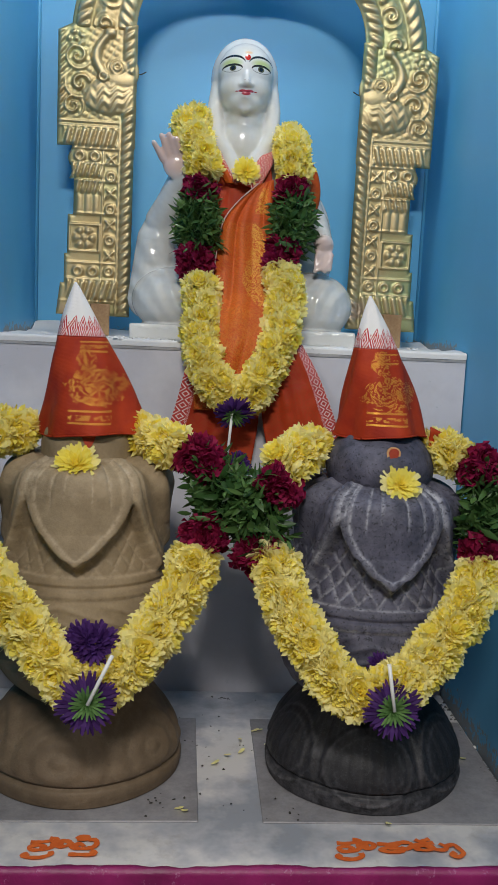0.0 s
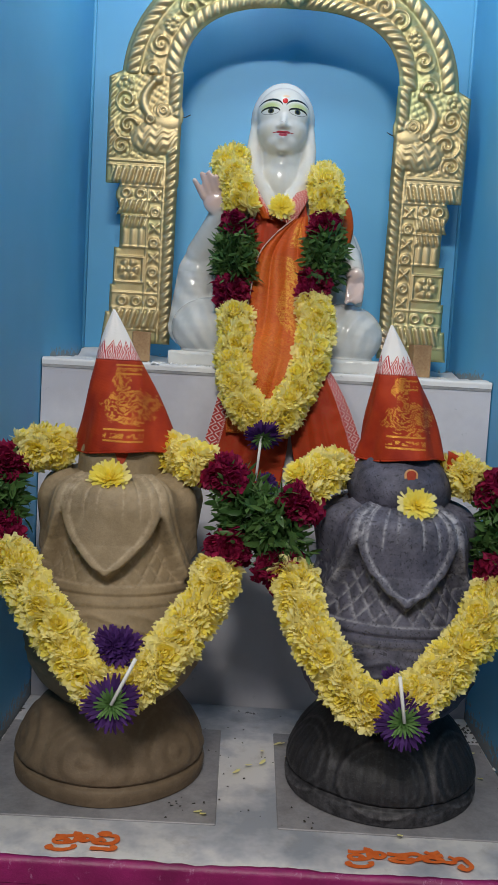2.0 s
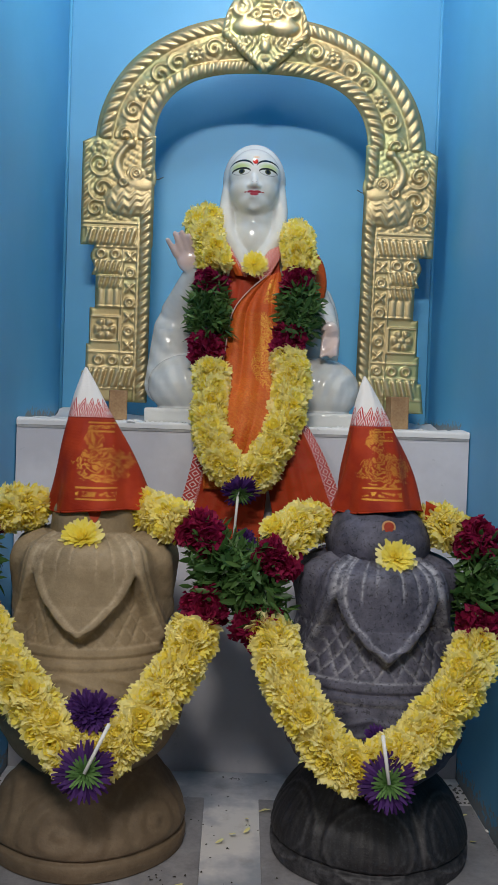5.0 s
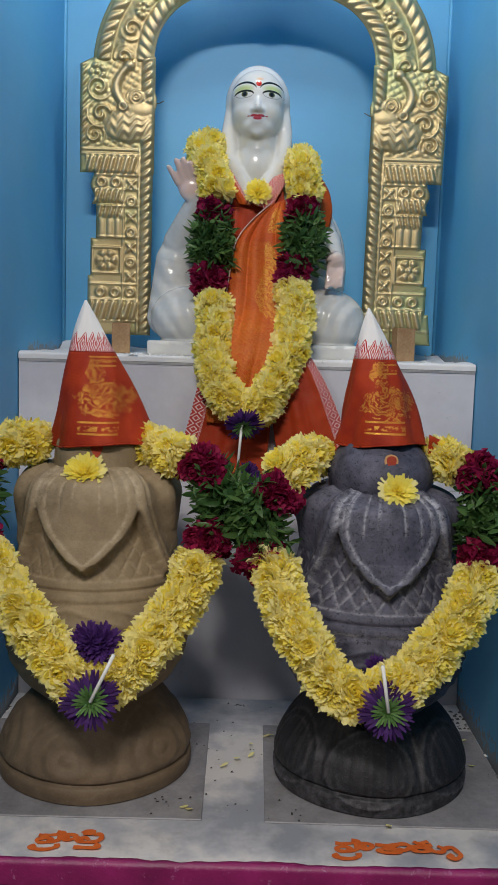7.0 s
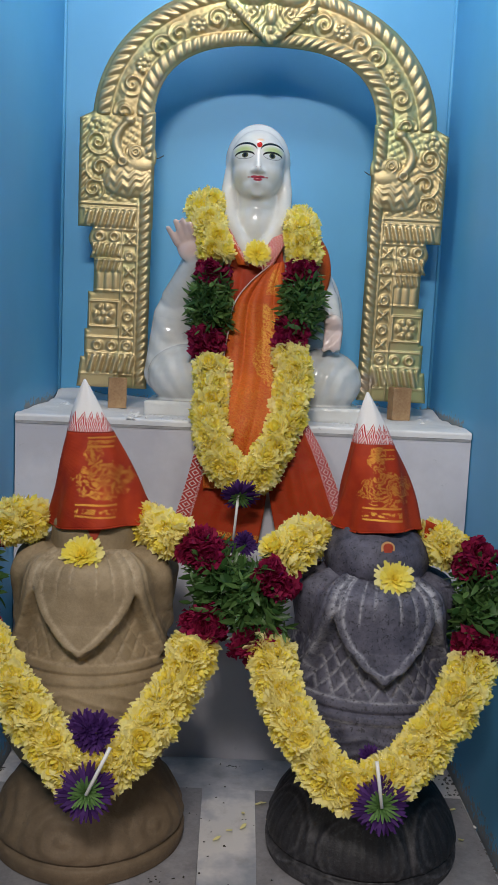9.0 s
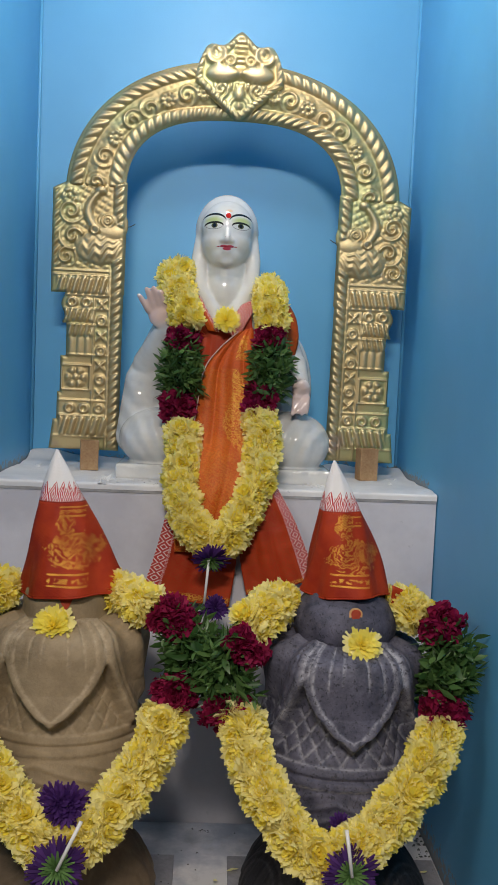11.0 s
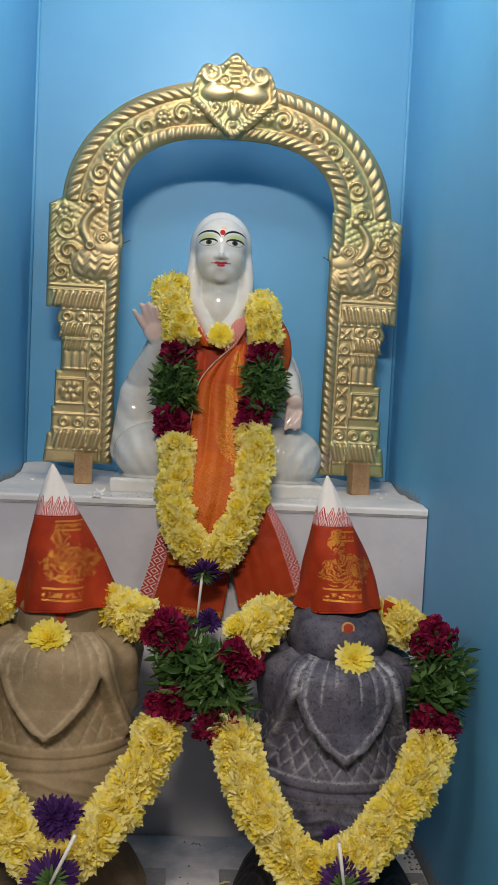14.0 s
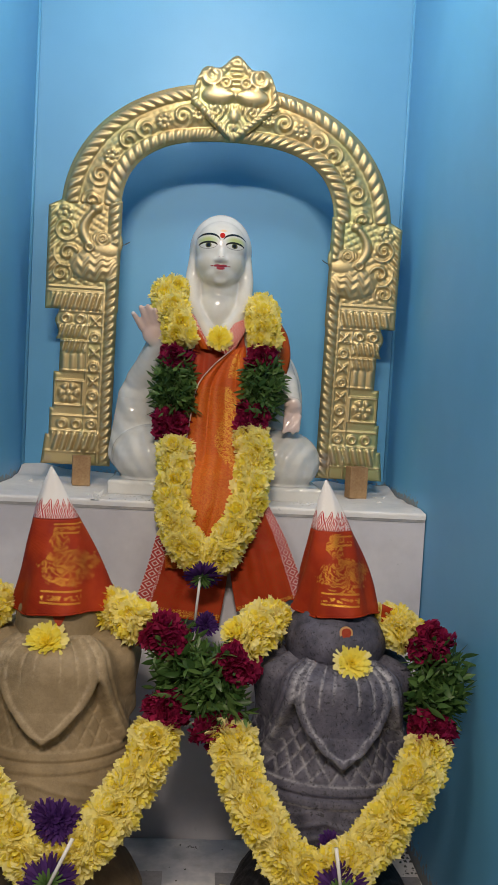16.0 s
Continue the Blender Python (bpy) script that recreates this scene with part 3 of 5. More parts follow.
def arch_parts():
    H = 0.0022
    thing = new("embossed_gold_arch")
    tagged(thing, "embossed gold metal arch frame with scrolls and birds", "arch frame")
    thing.matrix_basis = pose(AX, AY, 1.437, 2.5, ATILT, 0)

    def mesh_of(name, inside, height, x0, x1, z0, z1, label, thick=0.006, off=0.0):
        xs, zs = np.arange(x0, x1 + H, H), np.arange(z0, z1 + H, H)
        X, Z = np.meshgrid(xs, zs, indexing="ij")
        d = inside(X, Z)
        # pull the rim onto the outline
        gx, gz = np.gradient(d, H)
        keep = d > -H * 0.75
        g = np.maximum(np.sqrt(gx ** 2 + gz ** 2), 0.3)
        rim = (d < H * 0.75) & keep
        X2, Z2 = X - np.where(rim, d * gx / g ** 2, 0), Z - np.where(rim, d * gz / g ** 2, 0)
        h, rel = height(X, Z, d)
        h = h * step(d - 0.002, 0.0012)
        idx = -np.ones(X.shape, int)
        cell = keep[:-1, :-1] & keep[1:, :-1] & keep[:-1, 1:] & keep[1:, 1:] & ((d[:-1, :-1] + d[1:, 1:] + d[1:, :-1] + d[:-1, 1:]) > 0)
        used = np.zeros(X.shape, bool)
        for a, b in ((0, 0), (1, 0), (0, 1), (1, 1)):
            used[a:X.shape[0] - 1 + a, b:X.shape[1] - 1 + b] |= cell
        idx[used] = np.arange(used.sum())
        V = np.stack([X2, -h - off, Z2], -1)[used]
        i, j = np.nonzero(cell)
        F = np.stack([idx[i, j], idx[i + 1, j], idx[i + 1, j + 1], idx[i, j + 1]], -1)
        ob = mesh_object(name, V.tolist(), F.tolist(), GOLD, thing, label)
        at = ob.data.attributes.new("relief", "FLOAT", "POINT")
        at.data.foreach_set("value", np.clip(rel, 0, 1)[used].astype(np.float32))
        sol = ob.modifiers.new("thickness", "SOLIDIFY")
        sol.thickness, sol.offset = thick, -1
        return ob

    def rope(s, t, pitch, half):
        """Twisted rope along s, at distance t from its middle line."""
        prof = np.sqrt(np.clip(1 - (t / half) ** 2, 0, 1))
        tw = 0.5 + 0.5 * np.cos(2 * math.pi * (s / pitch + 0.45 * t / half))
        return prof * (0.45 + 0.55 * tw ** 0.6)

    def ring(X, Z, x, z, r, w):
        return bell(np.hypot(X - x, Z - z) - r, w)

    def scroll(X, Z, x, z, r, turn, hand):
        q = np.hypot(X - x, Z - z)
        a = np.arctan2(Z - z, (X - x) * hand) + turn
        sp = (q / r * 1.6 - a / (2 * math.pi)) % 1 - 0.5
        return bell(sp, 0.22) * step(r - q, r * 0.08)

    def rosette(X, Z, x, z, r, k=8):
        q = np.hypot(X - x, Z - z)
        a = np.arctan2(Z - z, X - x)
        return np.maximum(bell(q, r * 0.28), step(r - q, r * 0.1) * (0.35 + 0.65 * np.abs(np.cos(a * k / 2))) * bell(q - r * 0.66, r * 0.3))

    zc = 0.563                      # springing height of the round part

    def super_r(X, Z, a, b, n):
        q = (np.abs(X / a) ** n + np.abs(np.maximum(Z - zc, 0) / b) ** n) ** (1 / n)
        return (q - 1) * 0.5 * (a + b) * 0.95

    def outer_d(X, Z):
        return -super_r(X, Z, 0.372, 0.306, 2.15)

    def inner_d(X, Z):
        return super_r(X, Z, 0.240, 0.180, 2.7)

    def ring_in(X, Z):
        return np.minimum(np.minimum(outer_d(X, Z), inner_d(X, Z)), Z - (zc + 0.022))

    def ring_h(X, Z, d):
        ang = np.arctan2(np.maximum(Z - zc, 0.0), X)
        so, si = ang * 0.335, ang * 0.215
        do, di = outer_d(X, Z), inner_d(X, Z)
        h = 0.0035 * step(do, 0.002)
        ro = rope(so, do - 0.020, 0.0235, 0.013)
        ri = rope(si, di - 0.018, 0.0165, 0.013)
        rel = np.maximum(ro, ri)
        h = h + 0.010 * rel
        mid = np.minimum(do - 0.036, di - 0.034)
        sc = np.zeros_like(X)
        for sgn in (-1, 1):
            for k, an in enumerate((0.10, 0.30, 0.46, 0.64, 0.80, 0.96, 1.12, 1.26)):
                ca = math.pi / 2 - sgn * (math.pi / 2 - an)
                rr = 0.300 - 0.006 * math.sin(an) ** 2 - 0.052 * (math.sin(an) ** 2)
                x, z = rr * math.cos(ca) * 1.02, zc + rr * math.sin(ca) * 1.0
                if k in (2, 5, 7):
                    sc = np.maximum(sc, rosette(X, Z, x, z, 0.020))
                else:
                    sc = np.maximum(sc, scroll(X, Z, x, z, 0.024, an * 3 + k, sgn))
        leaf = 0.20 * np.abs(np.sin(X * 170 + Z * 110)) * np.abs(np.sin(Z * 180 - X * 90))
        m = step(mid, 0.0015)
        body = np.maximum(sc, leaf) * m
        bulge = m * 0.006 * np.clip(mid / 0.02, 0, 1)
        return h + 0.0075 * body + bulge, np.maximum(rel, 0.8 * body)

    mesh_of("arch_band", ring_in, ring_h, -0.385, 0.385, zc + 0.018, 0.885, "embossed gold round arch band")

    def boxd(X, Z, x0, x1, z0, z1):
        return np.minimum(np.minimum(X - x0, x1 - X), np.minimum(Z - z0, z1 - Z))

    def pillar(sgn):
        def inside(X, Z):
            x = X * sgn
            d = boxd(x, Z, 0.238, 0.396 - 0.12 * np.clip(Z, 0, 0.15), 0.0, 0.068)
            d = np.maximum(d, boxd(x, Z, 0.238, 0.380, 0.0, 0.130))
            d = np.maximum(d, boxd(x, Z, 0.238, 0.374, 0.0, 0.212))
            d = np.maximum(d, boxd(x, Z, 0.238, 0.362, 0.0, 0.372))
            d = np.maximum(d, boxd(x, Z, 0.238, 0.371 + 0.004 * np.sin(Z * 120), 0.285, 0.362))
            d = np.maximum(d, boxd(x, Z, 0.236, 0.399, 0.352, 0.598 - 0.5 * np.clip(x - 0.362, 0, 1)))
            # the bird's breast bulges into the opening
            return np.maximum(d, np.minimum(0.030 - np.hypot(x - 0.262, (Z - 0.505) * 0.8), 0.59 - Z))

        def height(X, Z, d):
            x = X * sgn
            h = 0.0035 * step(d, 0.002)
            rp = rope(Z, x - 0.252, 0.0185, 0.0125) * step(Z - 0.006, 0.003) * step(0.60 - Z, 0.004) * step(x - 0.238, 0.001)
            # knot strip of rings and crosses
            st = np.zeros_like(X)
            for k, zz in enumerate((0.095, 0.128, 0.160, 0.192, 0.225, 0.258, 0.292, 0.328)):
                if k % 2 == 0:
                    st = np.maximum(st, np.maximum(ring(X * sgn, Z, 0.284, zz, 0.0085, 0.0034), 0.8 * bell(np.hypot(x - 0.284, Z - zz), 0.003)))
                else:
                    u, v = (x - 0.284) + (Z - zz), (x - 0.284) - (Z - zz)
                    st = np.maximum(st, np.maximum(bell(u, 0.0035), bell(v, 0.0035)) * step(0.013 - np.hypot(x - 0.284, Z - zz), 0.002))
            for xx in (0.318, 0.350):
                st = np.maximum(st, np.maximum(ring(x, Z, xx, 0.332, 0.0085, 0.0034), 0))
                st = np.maximum(st, ring(x, Z, xx, 0.094, 0.0085, 0.0034))
            lines = bell(x - 0.268, 0.0018) + bell(x - 0.301, 0.0018) * step(0.345 - Z, 0.003)
            lines = np.maximum(lines, np.maximum.reduce([bell(Z - q, 0.002) for q in (0.030, 0.078, 0.112, 0.215, 0.282, 0.318, 0.348, 0.392, 0.402)]) * step(x - 0.268, 0.002))
            lines = lines * step(0.405 - Z, 0.002)
            # slanted leaves of base, capital and ledge
            lv = np.zeros_like(X)
            for z0, z1, x0, x1, pt in ((0.034, 0.074, 0.268, 0.372, 0.017), (0.290, 0.316, 0.304, 0.371, 0.0125), (0.258, 0.283, 0.304, 0.371, 0.0125), (0.352, 0.388, 0.272, 0.384, 0.0155)):
                inn = step(boxd(x, Z, x0, x1, z0, z1), 0.0015)
                c = (x + 0.18 * (Z - z0) * 1.4) / pt
                lv = np.maximum(lv, inn * np.abs(np.sin(math.pi * c)) ** 0.8)
            # fluted shaft
            fl = step(boxd(x, Z, 0.304, 0.358, 0.216, 0.256), 0.002) * np.abs(np.sin((x - 0.304) / 0.018 * math.pi)) ** 0.5 * 0.7
            # square flower
            q, a = np.hypot(x - 0.338, Z - 0.164), np.arctan2(Z - 0.164, x - 0.338)
            fw = np.maximum(bell(q, 0.007), step(0.026 - q, 0.002) * np.abs(np.cos(3 * a)) ** 0.8 * bell(q - 0.0165, 0.008))
            fw = np.maximum(fw, bell(boxd(x, Z, 0.306, 0.370, 0.136, 0.192), 0.002)) * step(boxd(x, Z, 0.302, 0.374, 0.132, 0.196), 0.002)
            # bird panel: body, wing, neck, head, curled leaves
            e1 = ((x - 0.292) / 0.058) ** 2 + ((Z - 0.453) / 0.036) ** 2
            fan = np.arctan2(Z - 0.478, x - 0.225)
            body = 0.8 * np.sqrt(np.clip(1 - e1, 0, 1)) * (0.88 + 0.12 * np.cos(fan * 26 + 2.0 * np.sin((x - 0.225) * 220)))
            breast = 0.6 * np.sqrt(np.clip(1 - ((x - 0.270) / 0.034) ** 2 - ((Z - 0.487) / 0.020) ** 2, 0, 1))
            wing = 0.85 * np.sqrt(np.clip(1 - ((x - 0.276) / 0.024) ** 2 - ((Z - 0.512) / 0.017) ** 2, 0, 1)) * (0.7 + 0.3 * np.cos(np.hypot(x - 0.276, Z - 0.512) * 900))
            s = np.clip((Z - 0.485) / 0.090, 0, 1)
            neck = 0.8 * np.sqrt(np.clip(1 - ((x - (0.300 + 0.020 * np.sin(s * 3.6 - 0.3))) / (0.013 - 0.004 * s)) ** 2, 0, 1)) * step(Z - 0.485, 0.003) * step(0.578 - Z, 0.003)
            head = 0.85 * np.sqrt(np.clip(1 - ((x - 0.292) / 0.013) ** 2 - ((Z - 0.578) / 0.011) ** 2, 0, 1))
            eye = ring(x, Z, 0.304, 0.492, 0.0085, 0.0035)
            plume = np.maximum.reduce([scroll(x, Z, 0.352, 0.475, 0.032, 0.6, 1), scroll(x, Z, 0.358, 0.530, 0.026, 2.2, -1), rosette(x, Z, 0.362, 0.562, 0.021, 5), scroll(x, Z, 0.366, 0.432, 0.022, 4.0, 1), 0.6 * np.abs(np.sin((x + Z) * 160)) * step(x - 0.378, 0.003)])
            panel = step(Z - 0.408, 0.002)
            bird = np.maximum.reduce([body, breast, wing * 1.15, neck, head, 0.9 * eye])
            ground = 0.16 * np.abs(np.sin(x * 190 + Z * 120)) * np.abs(np.sin(Z * 200 - x * 110)) * step(x - 0.268, 0.002)
            pn = np.maximum(bird, np.maximum(0.65 * plume, ground) * (1 - np.clip(bird * 3, 0, 1))) * panel
            rel = np.maximum.reduce([rp, st, lines * 0.7, lv, fl, fw, pn])
            return h + 0.010 * rp * (1 - np.clip(pn * 3, 0, 1)) + 0.006 * st + 0.0035 * lines + 0.008 * lv + 0.005 * fl + 0.007 * fw + 0.013 * pn, rel

        x0, x1 = (0.215, 0.40) if sgn > 0 else (-0.40, -0.215)
        mesh_of("pillar", inside, height, x0, x1, -0.004, 0.605, "embossed gold pillar with a bird panel")

    pillar(-1)
    pillar(1)

    def crown_in(X, Z):
        z = Z - 0.825
        top = 0.090 * np.sqrt(np.clip(1 - (X / 0.098) ** 2, 0, 1)) * 1.05 + 0.010 * np.cos(X * 85) - 0.004
        low = np.where(np.abs(X) < 0.1, -0.085 + 0.9 * np.maximum(np.abs(X) - 0.006, 0) ** 1.02, 0)
        return np.minimum(np.minimum(top - z, z - low) * 0.75, 0.098 - np.abs(X) - 0.10 * np.clip(z, 0, 1))

    def crown_h(X, Z, d):
        z, x = Z - 0.825, np.abs(X)
        rim = rope(np.arctan2(z, X) * 0.08, d - 0.009, 0.015, 0.008)
        cheek = np.sqrt(np.clip(1 - ((x - 0.038) / 0.036) ** 2 - ((z - 0.012) / 0.020) ** 2, 0, 1))
        horn = ring(x, z, 0.052, 0.052, 0.016, 0.008) + scroll(x, z, 0.050, 0.055, 0.026, 1.0, 1) * 0.6
        orb = np.maximum(ring(x, z, 0.022, 0.040, 0.010, 0.004), bell(np.hypot(x - 0.022, z - 0.040), 0.005))
        ridge = np.abs(np.sin(z * 300)) * step(0.012 - x, 0.002) * step(z - 0.03, 0.004) * 0.8
        snout = bell(np.hypot(x / 1.2, z - 0.014), 0.011)
        fringe = np.abs(np.sin(x * 260)) * bell(z + 0.014, 0.008) * step(0.055 - x, 0.004)
        tongue = np.sqrt(np.clip(1 - (x / 0.013) ** 2 - ((z + 0.028) / 0.018) ** 2, 0, 1))
        drop = np.maximum(bell(np.hypot(x, z + 0.056), 0.008), 0.4 * ring(x, z, 0, -0.056, 0.020, 0.004))
        curl = scroll(x, z, 0.040, -0.022, 0.018, 2.0, 1) * 0.7
        rel = np.maximum.reduce([rim * 0.8, cheek, horn * 0.8, orb, ridge, snout, fringe * 0.7, tongue * 0.8, drop, curl])
        return 0.006 + 0.015 * cheek + 0.010 * np.maximum.reduce([rim * 0.8, horn * 0.8, orb, ridge, snout, fringe * 0.7, tongue, drop, curl]), rel

    mesh_of("crown_plate", crown_in, crown_h, -0.105, 0.105, 0.730, 0.945, "embossed gold crest plate", 0.005, 0.012)
    for x, z in ((-0.30, 0.62), (0.30, 0.62)):
        part("wire", tube(bmesh.new(), [(x, 0.004, z), (x * 0.98, 0.08, z + 0.004), (x * 0.97, 0.232, z + 0.01)], 0.0012), DARK, thing, "thin black binding wire")
    for x, z, s in ((-0.238, 0.500, 1), (0.242, 0.490, -1)):
        part("wire", tube(bmesh.new(), [(x - 0.010 * s, -0.002, z), (x + 0.010 * s, 0.006, z + 0.004), (x + 0.020 * s, 0.012, z + 0.011)], 0.0011), DARK, thing, "loose end of black binding wire")
    return thing


arch_parts()


# ---- wooden blocks ----
for x, w, h in ((-0.270, 0.040, 0.066), (0.356, 0.042, 0.072)):
    bm = box(bmesh.new(), (-w / 2, -0.018, 0), (w / 2, 0.018, h), 0.002, 2)
    ob = part("wooden_block", bm, WOOD)
    ob.matrix_basis = pose(x, 1.893, SHELF + 0.001, 0, 0, 10)
    tagged(ob, "rough raw wooden block propping the gold arch", "wooden block", "blocks under the arch")


# ---- marble statue ----
SHIFT = 0.0285                    # the statue sits off the middle line


def marble():
    m, t, p = nodes_of("polished_white_marble")
    co = coords(t)
    x, y, z = axes(t, co)
    big = noise_tex(t, co, 9, 6, 0.6)
    col = ramp(t, big, [(0.35, (0.58, 0.575, 0.555)), (0.6, (0.70, 0.695, 0.675))])

    def spot(cx, cz, rx, rz, edge=0.2, power=2.0):
        q = calc(t, "ADD", calc(t, "POWER", calc(t, "ABSOLUTE", calc(t, "DIVIDE", calc(t, "SUBTRACT", x, cx), rx)), power), calc(t, "POWER", calc(t, "ABSOLUTE", calc(t, "DIVIDE", calc(t, "SUBTRACT", z, cz), rz)), power))
        return calc(t, "MULTIPLY", calc(t, "DIVIDE", calc(t, "SUBTRACT", 1.0, q), edge, clamp=True), calc(t, "LESS_THAN", y, 1.845), clamp=True)

    def paint(mask, c, amount=1.0):
        nonlocal col
        col = mix(t, calc(t, "MULTIPLY", mask, amount), col, c)

    for s in (-1, 1):
        paint(spot(FX + s * 0.0300, FZ + 0.0205, 0.0240, 0.0120, 0.9), (0.42, 0.50, 0.10), 0.75)
        paint(spot(FX + s * 0.0285, FZ + 0.0096, 0.0165, 0.0050, 0.2), (0.66, 0.66, 0.64))
        paint(spot(FX + s * 0.0280, FZ + 0.0104, 0.0068, 0.0056), (0.10, 0.10, 0.04))
        paint(spot(FX + s * 0.0280, FZ + 0.0106, 0.0040, 0.0042), (0.010, 0.008, 0.008))
        # brow and lash lines, each a crescent
        up = calc(t, "SUBTRACT", spot(FX + s * 0.0290, FZ + 0.0215, 0.0265, 0.0165, 0.15), spot(FX + s * 0.0300, FZ + 0.0165, 0.0285, 0.0168, 0.15), clamp=True)
        paint(up, (0.012, 0.010, 0.010))
        lash = calc(t, "SUBTRACT", spot(FX + s * 0.0290, FZ + 0.0112, 0.0210, 0.0084, 0.15), spot(FX + s * 0.0290, FZ + 0.0080, 0.0205, 0.0074, 0.15), clamp=True)
        paint(lash, (0.02, 0.018, 0.015))
        under = calc(t, "SUBTRACT", spot(FX + s * 0.0285, FZ + 0.0100, 0.0190, 0.0080, 0.2), spot(FX + s * 0.0285, FZ + 0.0112, 0.0190, 0.0080, 0.2), clamp=True)
        paint(under, (0.05, 0.05, 0.04), 0.7)
        paint(spot(FX + s * 0.0040, FZ - 0.0155, 0.0022, 0.0012, 0.8), (0.30, 0.16, 0.14), 0.5)
        paint(spot(FX + s * 0.0065, FZ - 0.0335, 0.0100, 0.0034, 0.5), (0.40, 0.035, 0.055))
        paint(spot(FX + s * 0.0340, FZ - 0.0290, 0.0200, 0.0170, 1.0), (0.66, 0.58, 0.42), 0.35)
    paint(spot(FX, FZ - 0.0385, 0.0105, 0.0044, 0.5), (0.46, 0.05, 0.08))
    for s in (-1, 1):
        paint(spot(FX + s * 0.0185, FZ - 0.0338, 0.0040, 0.0013, 0.6), (0.34, 0.04, 0.05))
    paint(spot(FX, FZ - 0.0350, 0.0185, 0.0009, 0.8), (0.16, 0.012, 0.02))
    paint(spot(FX + 0.001, FZ + 0.0315, 0.0062, 0.0066, 0.3), (0.50, 0.012, 0.01))
    paint(spot(FX + 0.003, FZ + 0.0420, 0.0090, 0.0040, 0.9), (0.80, 0.40, 0.12), 0.6)
    paint(spot(-0.145, 1.770, 0.060, 0.060, 0.6), (0.62, 0.41, 0.37), 0.75)
    paint(spot(0.156, 1.578, 0.034, 0.048, 0.6), (0.64, 0.42, 0.38), 0.65)
    link(t, col, p.inputs["Base Color"])
    p.inputs["Roughness"].default_value = 0.16
    p.inputs["Subsurface Weight"].default_value = 0.12
    p.inputs["Subsurface Radius"].default_value = (0.01, 0.009, 0.008)
    # carved folds on the lap and sleeves
    fold = calc(t, "SINE", calc(t, "ADD", calc(t, "MULTIPLY", calc(t, "ADD", calc(t, "ABSOLUTE", x), calc(t, "MULTIPLY", z, -0.7)), 150.0), calc(t, "MULTIPLY", noise_tex(t, co, 5, 1), 16.0)))
    low = calc(t, "MULTIPLY", calc(t, "MULTIPLY", fold, calc(t, "GREATER_THAN", calc(t, "ABSOLUTE", x), 0.085)), calc(t, "MULTIPLY", calc(t, "LESS_THAN", z, 1.60), calc(t, "GREATER_THAN", z, 1.418)))
    bumped(t, p, low, 0.32, 0.004)
    return m


FX, FZ = -0.010, 1.926


